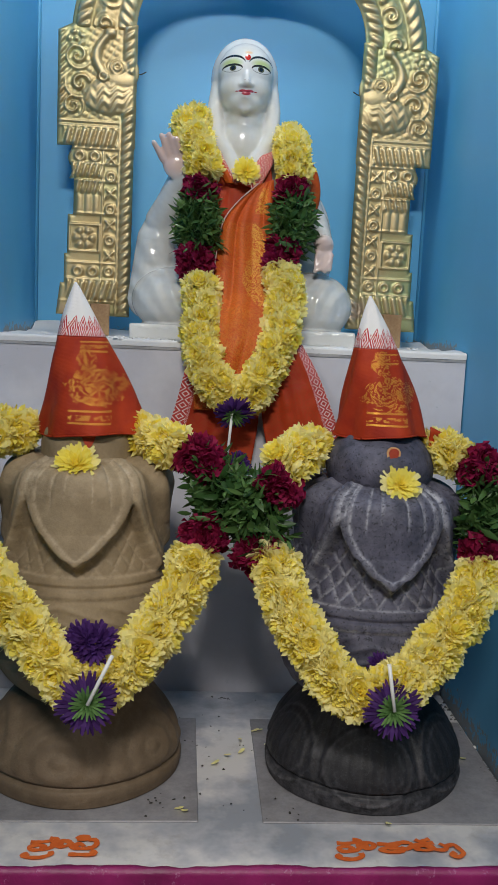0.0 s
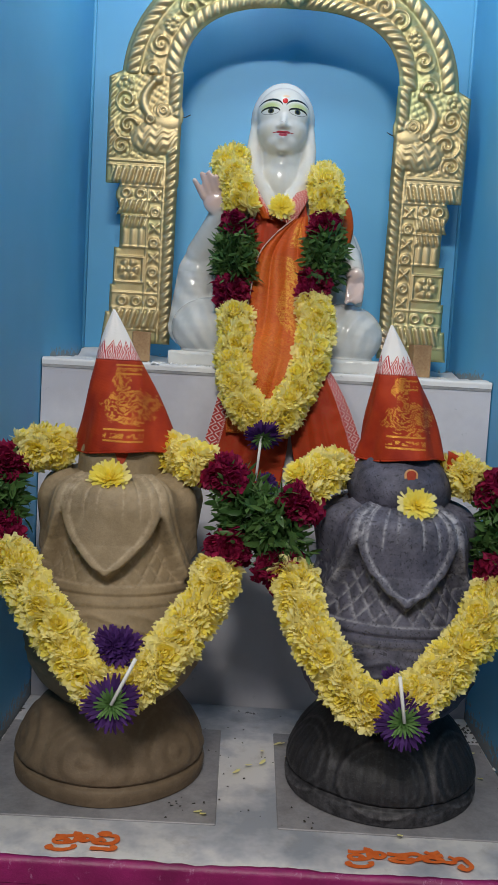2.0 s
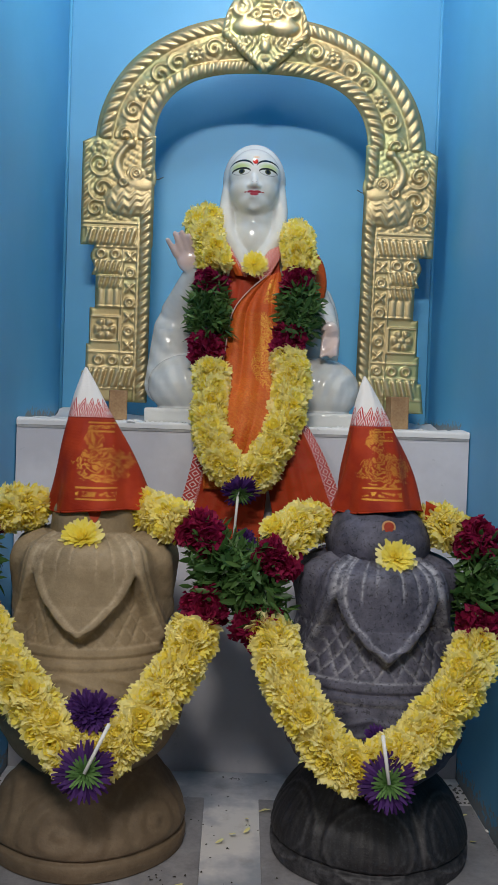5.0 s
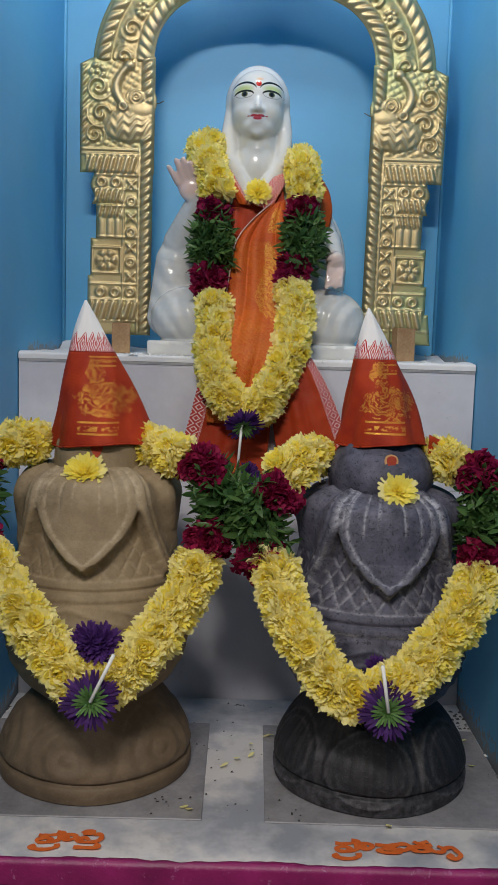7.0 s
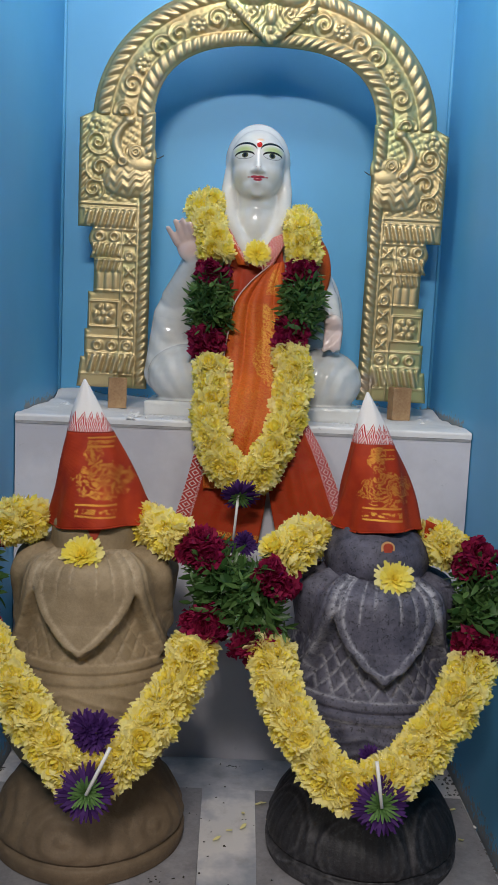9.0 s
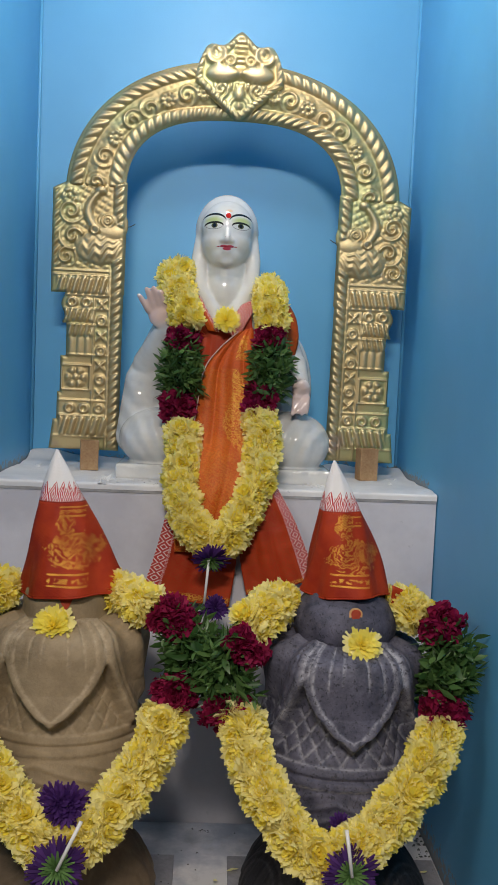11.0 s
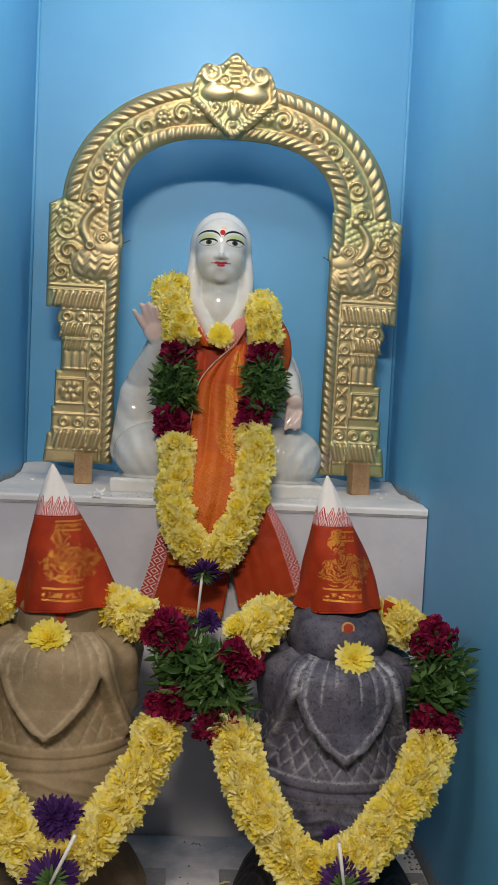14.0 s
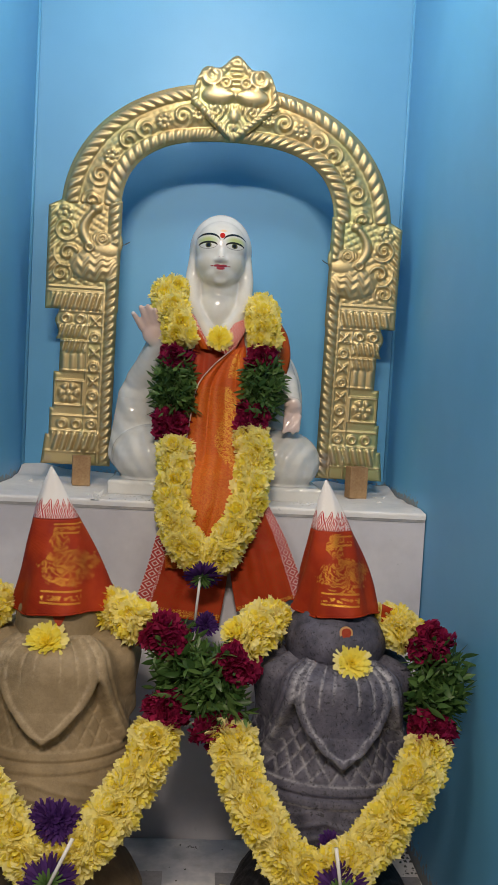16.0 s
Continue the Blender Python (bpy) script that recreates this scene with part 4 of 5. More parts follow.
def statue():
    vs, fs = [], []

    def blob(c, r, rot=(0, 0, 0), seg=28):
        m = Matrix.LocRotScale(c, Euler([radians(a) for a in rot]), r)
        half, b = seg // 2, len(vs)
        for i in range(1, half):
            z, w = math.cos(math.pi * i / half), math.sin(math.pi * i / half)
            vs.extend(m @ Vector((w * math.cos(2 * math.pi * k / seg), w * math.sin(2 * math.pi * k / seg), z)) for k in range(seg))
        vs.extend((m @ Vector((0, 0, 1)), m @ Vector((0, 0, -1))))
        top, low = len(vs) - 2, len(vs) - 1
        for i in range(half - 2):
            for k in range(seg):
                p, q = b + i * seg + k, b + i * seg + (k + 1) % seg
                fs.append((p, p + seg, q + seg, q))
        last = b + (half - 2) * seg
        for k in range(seg):
            fs.append((top, b + k, b + (k + 1) % seg))
            fs.append((low, last + (k + 1) % seg, last + k))

    def limb(a, b, ra, rb, n=9):
        for i in range(n):
            s = i / (n - 1)
            c = Vector(a).lerp(Vector(b), s)
            r = ra + (rb - ra) * s
            blob(c, (r, r, r), seg=20)

    slab = bmesh.new()
    box(slab, (-0.226, 1.765, SHELF - 0.002), (0.232, 1.975, SHELF + 0.030), 0.004)
    # folded legs under cloth
    blob((-0.140, 1.848, 1.478), (0.088, 0.085, 0.068))
    blob((0.148, 1.848, 1.478), (0.086, 0.085, 0.070))
    blob((0.004, 1.865, 1.455), (0.20, 0.098, 0.058))
    blob((0.0, 1.835, 1.47), (0.10, 0.090, 0.055))
    # trunk, shoulders, sleeves
    blob((0.0, 1.905, 1.62), (0.115, 0.070, 0.17))
    blob((0.0, 1.898, 1.735), (0.125, 0.058, 0.062))
    limb((-0.105, 1.900, 1.745), (-0.178, 1.885, 1.600), 0.048, 0.046)
    limb((-0.178, 1.885, 1.600), (-0.195, 1.880, 1.480), 0.046, 0.045)
    limb((-0.170, 1.870, 1.640), (-0.128, 1.805, 1.725), 0.036, 0.021)
    limb((0.100, 1.900, 1.740), (0.148, 1.880, 1.640), 0.042, 0.034)
    limb((0.150, 1.870, 1.650), (0.160, 1.800, 1.608), 0.029, 0.019)
    blob((-0.125, 1.900, 1.590), (0.075, 0.048, 0.150))
    blob((0.125, 1.905, 1.590), (0.070, 0.045, 0.140))
    # raised palm, fingers close together
    blob((-0.142, 1.796, 1.742), (0.028, 0.012, 0.030), (0, -24, 0))
    for dx, dz, l in ((-0.028, 0.006, 0.034), (-0.0135, 0.018, 0.042), (0.0015, 0.023, 0.042), (0.0165, 0.020, 0.036)):
        limb((-0.146 + dx * 0.85, 1.792, 1.748 + dz * 0.5), (-0.160 + dx, 1.776, 1.748 + dz * 0.6 + l * 0.8), 0.0076, 0.0056, 9)
    limb((-0.118, 1.790, 1.734), (-0.112, 1.772, 1.766), 0.0095, 0.0068, 8)
    # lowered palm
    blob((0.160, 1.788, 1.596), (0.020, 0.012, 0.026), (20, 8, 0))
    for k in range(4):
        limb((0.147 + k * 0.009, 1.782, 1.580), (0.142 + k * 0.010, 1.772, 1.546 + 0.004 * (k % 2)), 0.0066, 0.0050, 6)
    # neck, head and veil
    limb((0.0, 1.882, 1.75), (FX, 1.868, 1.87), 0.052, 0.042)
    blob((FX, 1.862, 1.936), (0.0585, 0.0600, 0.0620))
    blob((FX, 1.858, 1.906), (0.0555, 0.0560, 0.0570))
    blob((FX, 1.850, 1.880), (0.0420, 0.0460, 0.0340))
    limb((FX, 1.806, 1.932), (FX, 1.7955, 1.908), 0.0048, 0.0074, 10)
    for s in (-1, 1):
        blob((FX + s * 0.0088, 1.8030, 1.9045), (0.0066, 0.0068, 0.0055))
    blob((FX, 1.7985, 1.9060), (0.0090, 0.0075, 0.0072))
    blob((FX, 1.8035, 1.8885), (0.0130, 0.0050, 0.0042))
    blob((FX, 1.8050, 1.8815), (0.0110, 0.0055, 0.0046))
    blob((FX, 1.8165, 1.8630), (0.0150, 0.0100, 0.0100))
    blob((FX, 1.885, 1.934), (0.0700, 0.0630, 0.0815))
    for s in (-1, 1):
        limb((FX + s * 0.0480, 1.876, 1.955), (FX + s * 0.0595, 1.866, 1.870), 0.0160, 0.0165, 16)
        limb((FX + s * 0.0595, 1.866, 1.870), (FX + s * 0.0560, 1.848, 1.812), 0.0165, 0.0175, 14)
        limb((FX + s * 0.0560, 1.848, 1.812), (FX + s * 0.012, 1.826, 1.735), 0.0175, 0.0185, 14)
        limb((FX + s * 0.050, 1.884, 1.80), (FX + s * 0.10, 1.895, 1.755), 0.030, 0.034)
    blob((FX, 1.856, 1.800), (0.044, 0.034, 0.060))
    slab.verts.index_update()
    n = len(vs)
    vs.extend(v.co.copy() for v in slab.verts)
    fs.extend(tuple(n + v.index for v in f.verts) for f in slab.faces)
    slab.free()
    ob = mesh_object("marble_statue", vs, fs, marble())
    rm = ob.modifiers.new("fuse", "REMESH")
    rm.mode, rm.voxel_size, rm.use_smooth_shade = "VOXEL", 0.0030, True
    sm = ob.modifiers.new("polish", "SMOOTH")
    sm.factor, sm.iterations = 0.5, 6
    ob.location.x = SHIFT
    return tagged(ob, "seated white marble statue with veil and painted marks", "statue")


statue()


# ---- silk cloth on the statue ----
def drape_silk(name, dark, light):
    m, t, p = nodes_of(name)
    uv = t.nodes.new("ShaderNodeAttribute")
    uv.attribute_name = "across"
    u = uv.outputs["Fac"]
    al = t.nodes.new("ShaderNodeAttribute")
    al.attribute_name = "edge"
    e = al.outputs["Fac"]
    co = coords(t)
    x, y, z = axes(t, co)
    leaf = noise_tex(t, co, 26, 2)
    vein = calc(t, "GREATER_THAN", calc(t, "ABSOLUTE", calc(t, "SINE", calc(t, "MULTIPLY", leaf, 38.0))), 0.62)
    col = ramp(t, noise_tex(t, co, 9, 3), [(0.36, dark), (0.64, light)])
    col = mix(t, calc(t, "MULTIPLY", vein, 0.35), col, (0.34, 0.055, 0.012))
    thread = calc(t, "GREATER_THAN", calc(t, "SINE", calc(t, "MULTIPLY", calc(t, "ADD", x, z), 2600.0)), -0.2)
    gmask = t.nodes.new("ShaderNodeAttribute")
    gmask.attribute_name = "gold"
    g = calc(t, "MULTIPLY", calc(t, "MULTIPLY", gmask.outputs["Fac"], thread), calc(t, "GREATER_THAN", calc(t, "ABSOLUTE", calc(t, "SINE", calc(t, "MULTIPLY", noise_tex(t, co, 48, 2), 30.0))), 0.45))
    col = mix(t, g, col, (0.74, 0.42, 0.07))
    # white and red lattice border; edge runs 0 to 1 over the border, across runs along it in metres
    ph = calc(t, "SUBTRACT", calc(t, "FRACT", calc(t, "MULTIPLY", u, 46.0)), 0.5)
    di = calc(t, "ADD", calc(t, "MULTIPLY", calc(t, "ABSOLUTE", ph), 2.0), calc(t, "ABSOLUTE", calc(t, "SUBTRACT", calc(t, "MULTIPLY", e, 2.0), 1.0)))
    lat = calc(t, "GREATER_THAN", calc(t, "SINE", calc(t, "MULTIPLY", di, 9.4)), -0.55)
    border = mix(t, lat, (0.72, 0.60, 0.58), (0.48, 0.05, 0.04))
    col = mix(t, calc(t, "GREATER_THAN", e, 0.001), col, border)
    link(t, col, p.inputs["Base Color"])
    link(t, calc(t, "MULTIPLY", g, 0.45), p.inputs["Metallic"])
    p.inputs["Roughness"].default_value = 0.55
    p.inputs["Specular IOR Level"].default_value = 0.25
    bumped(t, p, calc(t, "ADD", calc(t, "MULTIPLY", calc(t, "SINE", calc(t, "MULTIPLY", z, 4200.0)), 0.15), calc(t, "ADD", noise_tex(t, co, 40, 3), g)), 0.3, 0.0012)
    return m


SILK = drape_silk("orange_silk_drape", (0.46, 0.060, 0.008), (0.62, 0.115, 0.012))
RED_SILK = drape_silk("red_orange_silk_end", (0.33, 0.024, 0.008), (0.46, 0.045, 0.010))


def curve_at(pts, s):
    """A smooth point on the chain pts at s in 0..1."""
    n = len(pts) - 1
    f = min(max(s, 0), 1) * n
    i = min(int(f), n - 1)
    u = f - i
    p0, p1, p2, p3 = (Vector(pts[min(max(k, 0), n)]) for k in (i - 1, i, i + 1, i + 2))
    return 0.5 * ((2 * p1) + (p2 - p0) * u + (2 * p0 - 5 * p1 + 4 * p2 - p3) * u * u + (3 * p1 - p0 - 3 * p2 + p3) * u ** 3)


def sheet(name, left, right, parent, border=(0, 0), gold=None, folds=0.004, bulge=0.0, label="", nu=70, nv=34, silk_of=None):
    """Cloth between two edge lines, with soft folds. border: widths of the woven border at each edge, as shares of the width."""
    vs, across, edge, gd = [], [], [], []
    run = 0.0
    last = None
    for i in range(nu):
        s = i / (nu - 1)
        a, b = curve_at(left, s), curve_at(right, s)
        mid = (a + b) / 2
        run += (mid - last).length if last else 0
        last = mid
        for j in range(nv):
            q = j / (nv - 1)
            v = a.lerp(b, q)
            w = folds * (math.sin(q * 9 + s * 2.2) * 0.6 + math.sin(q * 17 - s * 3.1) * 0.4) * min(1, s * 3 + 0.2) + 0.0015 * noise.noise((v.x * 40, v.z * 40, 3))
            v = v + Vector((0, -abs(w) - bulge * math.sin(q * math.pi), 0))
            vs.append(v)
            across.append(run)
            e = 0.0
            if border[0] and q < border[0]:
                e = 0.02 + 0.98 * q / border[0]
            if border[1] and 1 - q < border[1]:
                e = 0.02 + 0.98 * (1 - q) / border[1]
            edge.append(e)
            gd.append(gold(s, q) if gold else 0.0)
    ob = mesh_object(name, vs, grid_faces(nu, nv), silk_of or SILK, parent, label)
    for key, data in (("across", across), ("edge", edge), ("gold", gd)):
        at = ob.data.attributes.new(key, "FLOAT", "POINT")
        at.data.foreach_set("value", np.array(data, dtype=np.float32))
    sol = ob.modifiers.new("thickness", "SOLIDIFY")
    sol.thickness, sol.offset = 0.0018, 0
    return ob


def paisley(s, q):
    """A slim gold stem with leaves, and scattered leaves below it."""
    if 0.06 < s < 0.20:
        return 0.9 if 0.55 < q < 0.80 else 0.0
    u = (s - 0.24) / 0.34
    if 0 < u < 1:
        c = 0.56 + 0.10 * u + 0.06 * math.sin(u * 7)
        w = 0.05 + 0.13 * math.sin(math.pi * u ** 1.3) ** 0.8
        return 0.95 if abs(q - c) < w else 0.16
    return 0.30 if s >= 0.58 else 0.0


cloth = new("silk_cloth")
cloth.location.x = SHIFT - 0.013
tagged(cloth, "orange silk cloth with gold brocade draped over the statue", "cloth")
UNDER_L = [(-0.038, 1.822, 1.742), (-0.052, 1.808, 1.69), (-0.068, 1.798, 1.62), (-0.078, 1.780, 1.55), (-0.082, 1.738, 1.50), (-0.085, 1.697, 1.445), (-0.088, 1.658, 1.405)]
UNDER_R = [(0.060, 1.818, 1.760), (0.070, 1.805, 1.69), (0.082, 1.795, 1.62), (0.095, 1.778, 1.55), (0.105, 1.738, 1.50), (0.112, 1.697, 1.445), (0.118, 1.658, 1.405)]
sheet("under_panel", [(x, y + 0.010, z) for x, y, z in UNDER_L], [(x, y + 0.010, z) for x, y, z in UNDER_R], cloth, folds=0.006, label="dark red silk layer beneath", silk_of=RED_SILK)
sheet("front_strip", [(0.036, 1.803, 1.714), (-0.004, 1.793, 1.676), (-0.034, 1.784, 1.632), (-0.044, 1.768, 1.565), (-0.052, 1.736, 1.50), (-0.066, 1.694, 1.445), (-0.076, 1.652, 1.405), (-0.080, 1.642, 1.34), (-0.078, 1.640, 1.27)],
      [(0.066, 1.806, 1.725), (0.070, 1.800, 1.69), (0.080, 1.790, 1.63), (0.094, 1.774, 1.56), (0.104, 1.736, 1.50), (0.108, 1.694, 1.445), (0.104, 1.652, 1.405), (0.080, 1.642, 1.34), (0.056, 1.640, 1.27)],
      cloth, gold=paisley, folds=0.010, label="orange silk front panel with a gold stripe", nu=90, nv=44)
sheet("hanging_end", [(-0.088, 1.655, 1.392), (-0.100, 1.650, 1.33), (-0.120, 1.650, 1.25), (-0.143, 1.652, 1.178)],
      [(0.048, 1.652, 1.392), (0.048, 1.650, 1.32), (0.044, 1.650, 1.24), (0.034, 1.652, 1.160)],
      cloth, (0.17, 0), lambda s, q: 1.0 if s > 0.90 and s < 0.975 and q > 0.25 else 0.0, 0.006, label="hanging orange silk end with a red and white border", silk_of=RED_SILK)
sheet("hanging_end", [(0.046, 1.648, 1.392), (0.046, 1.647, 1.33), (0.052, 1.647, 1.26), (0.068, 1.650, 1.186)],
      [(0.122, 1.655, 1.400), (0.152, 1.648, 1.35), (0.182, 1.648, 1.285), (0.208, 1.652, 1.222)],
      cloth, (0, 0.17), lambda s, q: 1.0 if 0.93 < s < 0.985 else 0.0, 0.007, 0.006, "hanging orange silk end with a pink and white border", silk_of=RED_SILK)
sheet("shoulder_strap", [(-0.085, 1.870, 1.800), (-0.070, 1.838, 1.785), (-0.050, 1.818, 1.755), (-0.030, 1.812, 1.715)],
      [(-0.060, 1.858, 1.812), (-0.048, 1.828, 1.785), (-0.030, 1.812, 1.752), (-0.006, 1.808, 1.712)], cloth, (0, 0.3), None, 0.002, 0.004, "orange silk strap with a woven edge", 40, 14)
sheet("shoulder_strap", [(0.050, 1.858, 1.800), (0.040, 1.826, 1.778), (0.022, 1.812, 1.745), (-0.002, 1.804, 1.715)],
      [(0.085, 1.868, 1.800), (0.072, 1.832, 1.775), (0.056, 1.812, 1.742), (0.034, 1.802, 1.700)], cloth, (0.48, 0.48), None, 0.002, 0.004, "pink patterned silk strap", 40, 14)
sheet("shoulder_wrap", [(0.085, 1.845, 1.800), (0.095, 1.832, 1.76), (0.10, 1.826, 1.71), (0.10, 1.824, 1.67)],
      [(0.140, 1.880, 1.790), (0.160, 1.862, 1.755), (0.168, 1.852, 1.71), (0.162, 1.852, 1.672)], cloth, (0, 0), None, 0.003, 0.010, "orange silk wrap over the shoulder", 40, 16)
part("hem", tube(bmesh.new(), [curve_at([(-0.053, 1.726, 1.50), (-0.045, 1.758, 1.565), (-0.034, 1.776, 1.632), (-0.004, 1.785, 1.677), (0.036, 1.795, 1.715)], k / 24) for k in range(25)], 0.0014), surface("pale_hem_thread", (0.50, 0.30, 0.27), (0.62, 0.44, 0.40), 60, 300, 0.7), cloth, "pale rolled hem", True)


# ---- flowers ----
rng = random.Random(7)


def bloom(name, layers, mats, curl=0.25, width=0.16, seed=1, rows=3, ruffle=0.0, scatter=9):
    """A flower of strap petals. layers: (petals, length, lift in degrees, start radius, material slot). Its axis is +z."""
    r = random.Random(seed)
    vs, fs, mi = [], [], []
    for n, length, lift, start, slot in layers:
        for k in range(n):
            a = 2 * math.pi * (k + r.uniform(-0.3, 0.3)) / n
            up = radians(lift + r.uniform(-scatter, scatter))
            ln = length * r.uniform(0.80, 1.14)
            wd = width * length * r.uniform(0.8, 1.2)
            ca, sa = math.cos(a), math.sin(a)
            base = len(vs)
            rad, z = start, 0.0
            for q in range(rows + 1):
                f = q / rows
                w = wd * (0.55 + 1.0 * math.sin(min(1, f * 1.15) * math.pi * 0.62)) * (1 if q < rows else 0.45)
                wob = ruffle * length * r.uniform(-1, 1)
                for sd in (-1, 1):
                    vs.append((rad * ca - sd * w * sa, rad * sa + sd * w * ca, z + wob * sd + abs(w) * 0.25))
                th = up + curl * (f - 0.2) * r.uniform(0.6, 1.4) * 2
                rad += math.cos(th) * ln / rows
                z += math.sin(th) * ln / rows
            for q in range(rows):
                b = base + 2 * q
                fs.append((b, b + 1, b + 3, b + 2))
                mi.append(slot)
    me = bpy.data.meshes.new(name)
    me.from_pydata(vs, [], fs)
    for mt in mats:
        me.materials.append(mt)
    me.polygons.foreach_set("material_index", mi)
    me.update()
    return me


R0 = 0.0245
MUMS = [bloom("yellow_flower", [(26, R0, -18 + k * 3, 0.003, 1), (24, R0 * 1.0, 4, 0.003, 1), (22, R0 * 0.95, 22, 0.003, 1), (18, R0 * 0.84, 42, 0.002, 0), (13, R0 * 0.70, 60, 0.001, 0), (8, R0 * 0.55, 76, 0.0, 0)], (YELLOW, CREAM), 0.55, 0.150, 11 + k, 3, 0.10, 22) for k in range(6)]
BIGMUM = bloom("flower_head", [(28, 0.034, -10, 0.003, 1), (26, 0.034, 4, 0.003, 1), (24, 0.031, 18, 0.003, 0), (20, 0.026, 34, 0.003, 0), (16, 0.020, 52, 0.002, 0), (12, 0.014, 70, 0.001, 0)], (YELLOW, CREAM), 0.25, 0.10, 5, 3, 0.04, 12)
REDS = [bloom("red_flower", [(16, 0.020, -8, 0.002, 0), (16, 0.020, 12, 0.002, 0), (14, 0.018, 32, 0.002, 0), (12, 0.016, 52, 0.001, 0), (9, 0.014, 72, 0.0, 0)], (CRIMSON,), 0.5, 0.17, 31 + k, 3, 0.22, 16) for k in range(3)]
ASTER = bloom("violet_flower", [(40, 0.034, -6, 0.005, 0), (38, 0.034, 8, 0.005, 0), (34, 0.031, 24, 0.005, 0), (26, 0.026, 42, 0.004, 0), (18, 0.02, 62, 0.002, 0), (22, 0.025, -28, 0.002, 1), (18, 0.020, -48, 0.002, 1), (12, 0.013, -66, 0.001, 1)], (VIOLET, SEPAL), 0.15, 0.050, 51, 3, 0.03, 12)
SMALL_ASTER = bloom("violet_flower", [(34, 0.024, -4, 0.004, 0), (32, 0.023, 14, 0.004, 0), (26, 0.019, 34, 0.003, 0), (18, 0.015, 55, 0.002, 0), (12, 0.010, 76, 0.001, 0)], (VIOLET,), 0.3, 0.07, 57, 3, 0.05, 12)


def put(name, me, at, axis, parent=None, size=1.0, spin=None):
    """A flower mesh at a place, its axis along the given way."""
    ob = new(name, me)
    q = Vector(axis).to_track_quat("Z", "Y")
    spin = rng.uniform(0, 6.28) if spin is None else spin
    ob.matrix_basis = Matrix.Translation(at) @ q.to_matrix().to_4x4() @ Matrix.Rotation(spin, 4, "Z") @ Matrix.Diagonal((size, size, size, 1))
    ob.parent = parent
    return ob


def leaf_bunch(pts, radius, count, parent, seed):
    r = random.Random(seed)
    vs, fs = [], []
    for k in range(count):
        c = curve_at(pts, r.random())
        d = Vector((r.gauss(0, 1), r.gauss(0, 1), r.gauss(0, 1))).normalized()
        root = c + d * radius * r.uniform(0.35, 0.85)
        way = (d * r.uniform(0.2, 1.1) + Vector((r.gauss(0, 0.7), r.gauss(0, 0.7), r.gauss(0, 0.6)))).normalized()
        side = way.cross(Vector((r.gauss(0, 1), r.gauss(0, 1), r.gauss(0, 1)))).normalized()
        nrm = way.cross(side)
        ln = r.uniform(0.014, 0.031)
        wd = ln * r.uniform(0.09, 0.21)
        b = len(vs)
        bend = r.uniform(-0.35, 0.35)
        for f, w in ((0, 0.25), (0.35, 1.0), (0.7, 0.75), (1.0, 0.0)):
            mid = root + way * ln * f + nrm * ln * bend * f * f
            if w:
                vs += [mid - side * wd * w, mid - nrm * wd * 0.3 * w, mid + side * wd * w]
            else:
                vs.append(mid)
        for o in (0, 3):
            fs += [(b + o, b + o + 1, b + o + 4, b + o + 3), (b + o + 1, b + o + 2, b + o + 5, b + o + 4)]
        fs += [(b + 6, b + 7, b + 9), (b + 7, b + 8, b + 9)]
    return tagged(mesh_object("leaf_bunch", vs, fs, LEAF, parent, "bunch of narrow dark green leaves"), kind="stuff")


CORE = surface("flower_stem_core", (0.72, 0.54, 0.09), (0.80, 0.64, 0.14), 60, 200, 0.8)
RED_CORE = surface("crimson_core", (0.07, 0.004, 0.015), (0.12, 0.006, 0.03), 60, 200, 0.8)
GREEN_CORE = surface("leaf_core", (0.006, 0.02, 0.006), (0.015, 0.05, 0.012), 60, 200, 0.8)


def garland(label, sections, seed, radius=0.0185):
    """sections: (kind, points along it)."""
    r = random.Random(seed)
    thing = tagged(new("flower_garland"), label, "garland")
    for kind, pts in sections:
        fine = [curve_at(pts, k / 60) for k in range(61)]
        length = sum((b - a).length for a, b in zip(fine, fine[1:]))
        if kind == "green":
            part("core", tube(bmesh.new(), fine[4:-4:4], 0.018), GREEN_CORE, thing, "", True)
            leaf_bunch(pts, 0.050, int(length * 12500), thing, seed + len(thing.children))
            continue
        part("core", tube(bmesh.new(), fine[2:-2:4], 0.017), CORE if kind == "yellow" else RED_CORE, thing, "", True)
        pitch = 0.0215 if kind == "yellow" else 0.019
        n = max(2, round(length / pitch))
        for i in range(n):
            s = (i + 0.5) / n
            c = curve_at(pts, s)
            t = (curve_at(pts, min(1, s + 0.03)) - curve_at(pts, max(0, s - 0.03))).normalized()
            a = t.orthogonal().normalized()
            b = t.cross(a)
            m = 7 if kind == "yellow" else 5
            off = r.uniform(0, 6.28)
            for k in range(m):
                an = off + 2 * math.pi * (k + r.uniform(-0.25, 0.25)) / m
                d = math.cos(an) * a + math.sin(an) * b
                at = c + d * radius * r.uniform(0.75, 1.15) + t * r.uniform(-0.007, 0.007)
                axis = d + t * r.uniform(-0.45, 0.45) + Vector((0, 0, -0.15))
                if kind == "yellow":
                    put("yellow_flower", r.choice(MUMS), at, axis, thing, r.uniform(0.82, 1.08), r.uniform(0, 6.28))
                else:
                    put("red_flower", r.choice(REDS), at - d * 0.002, axis, thing, r.uniform(1.0, 1.32), r.uniform(0, 6.28))
    return thing


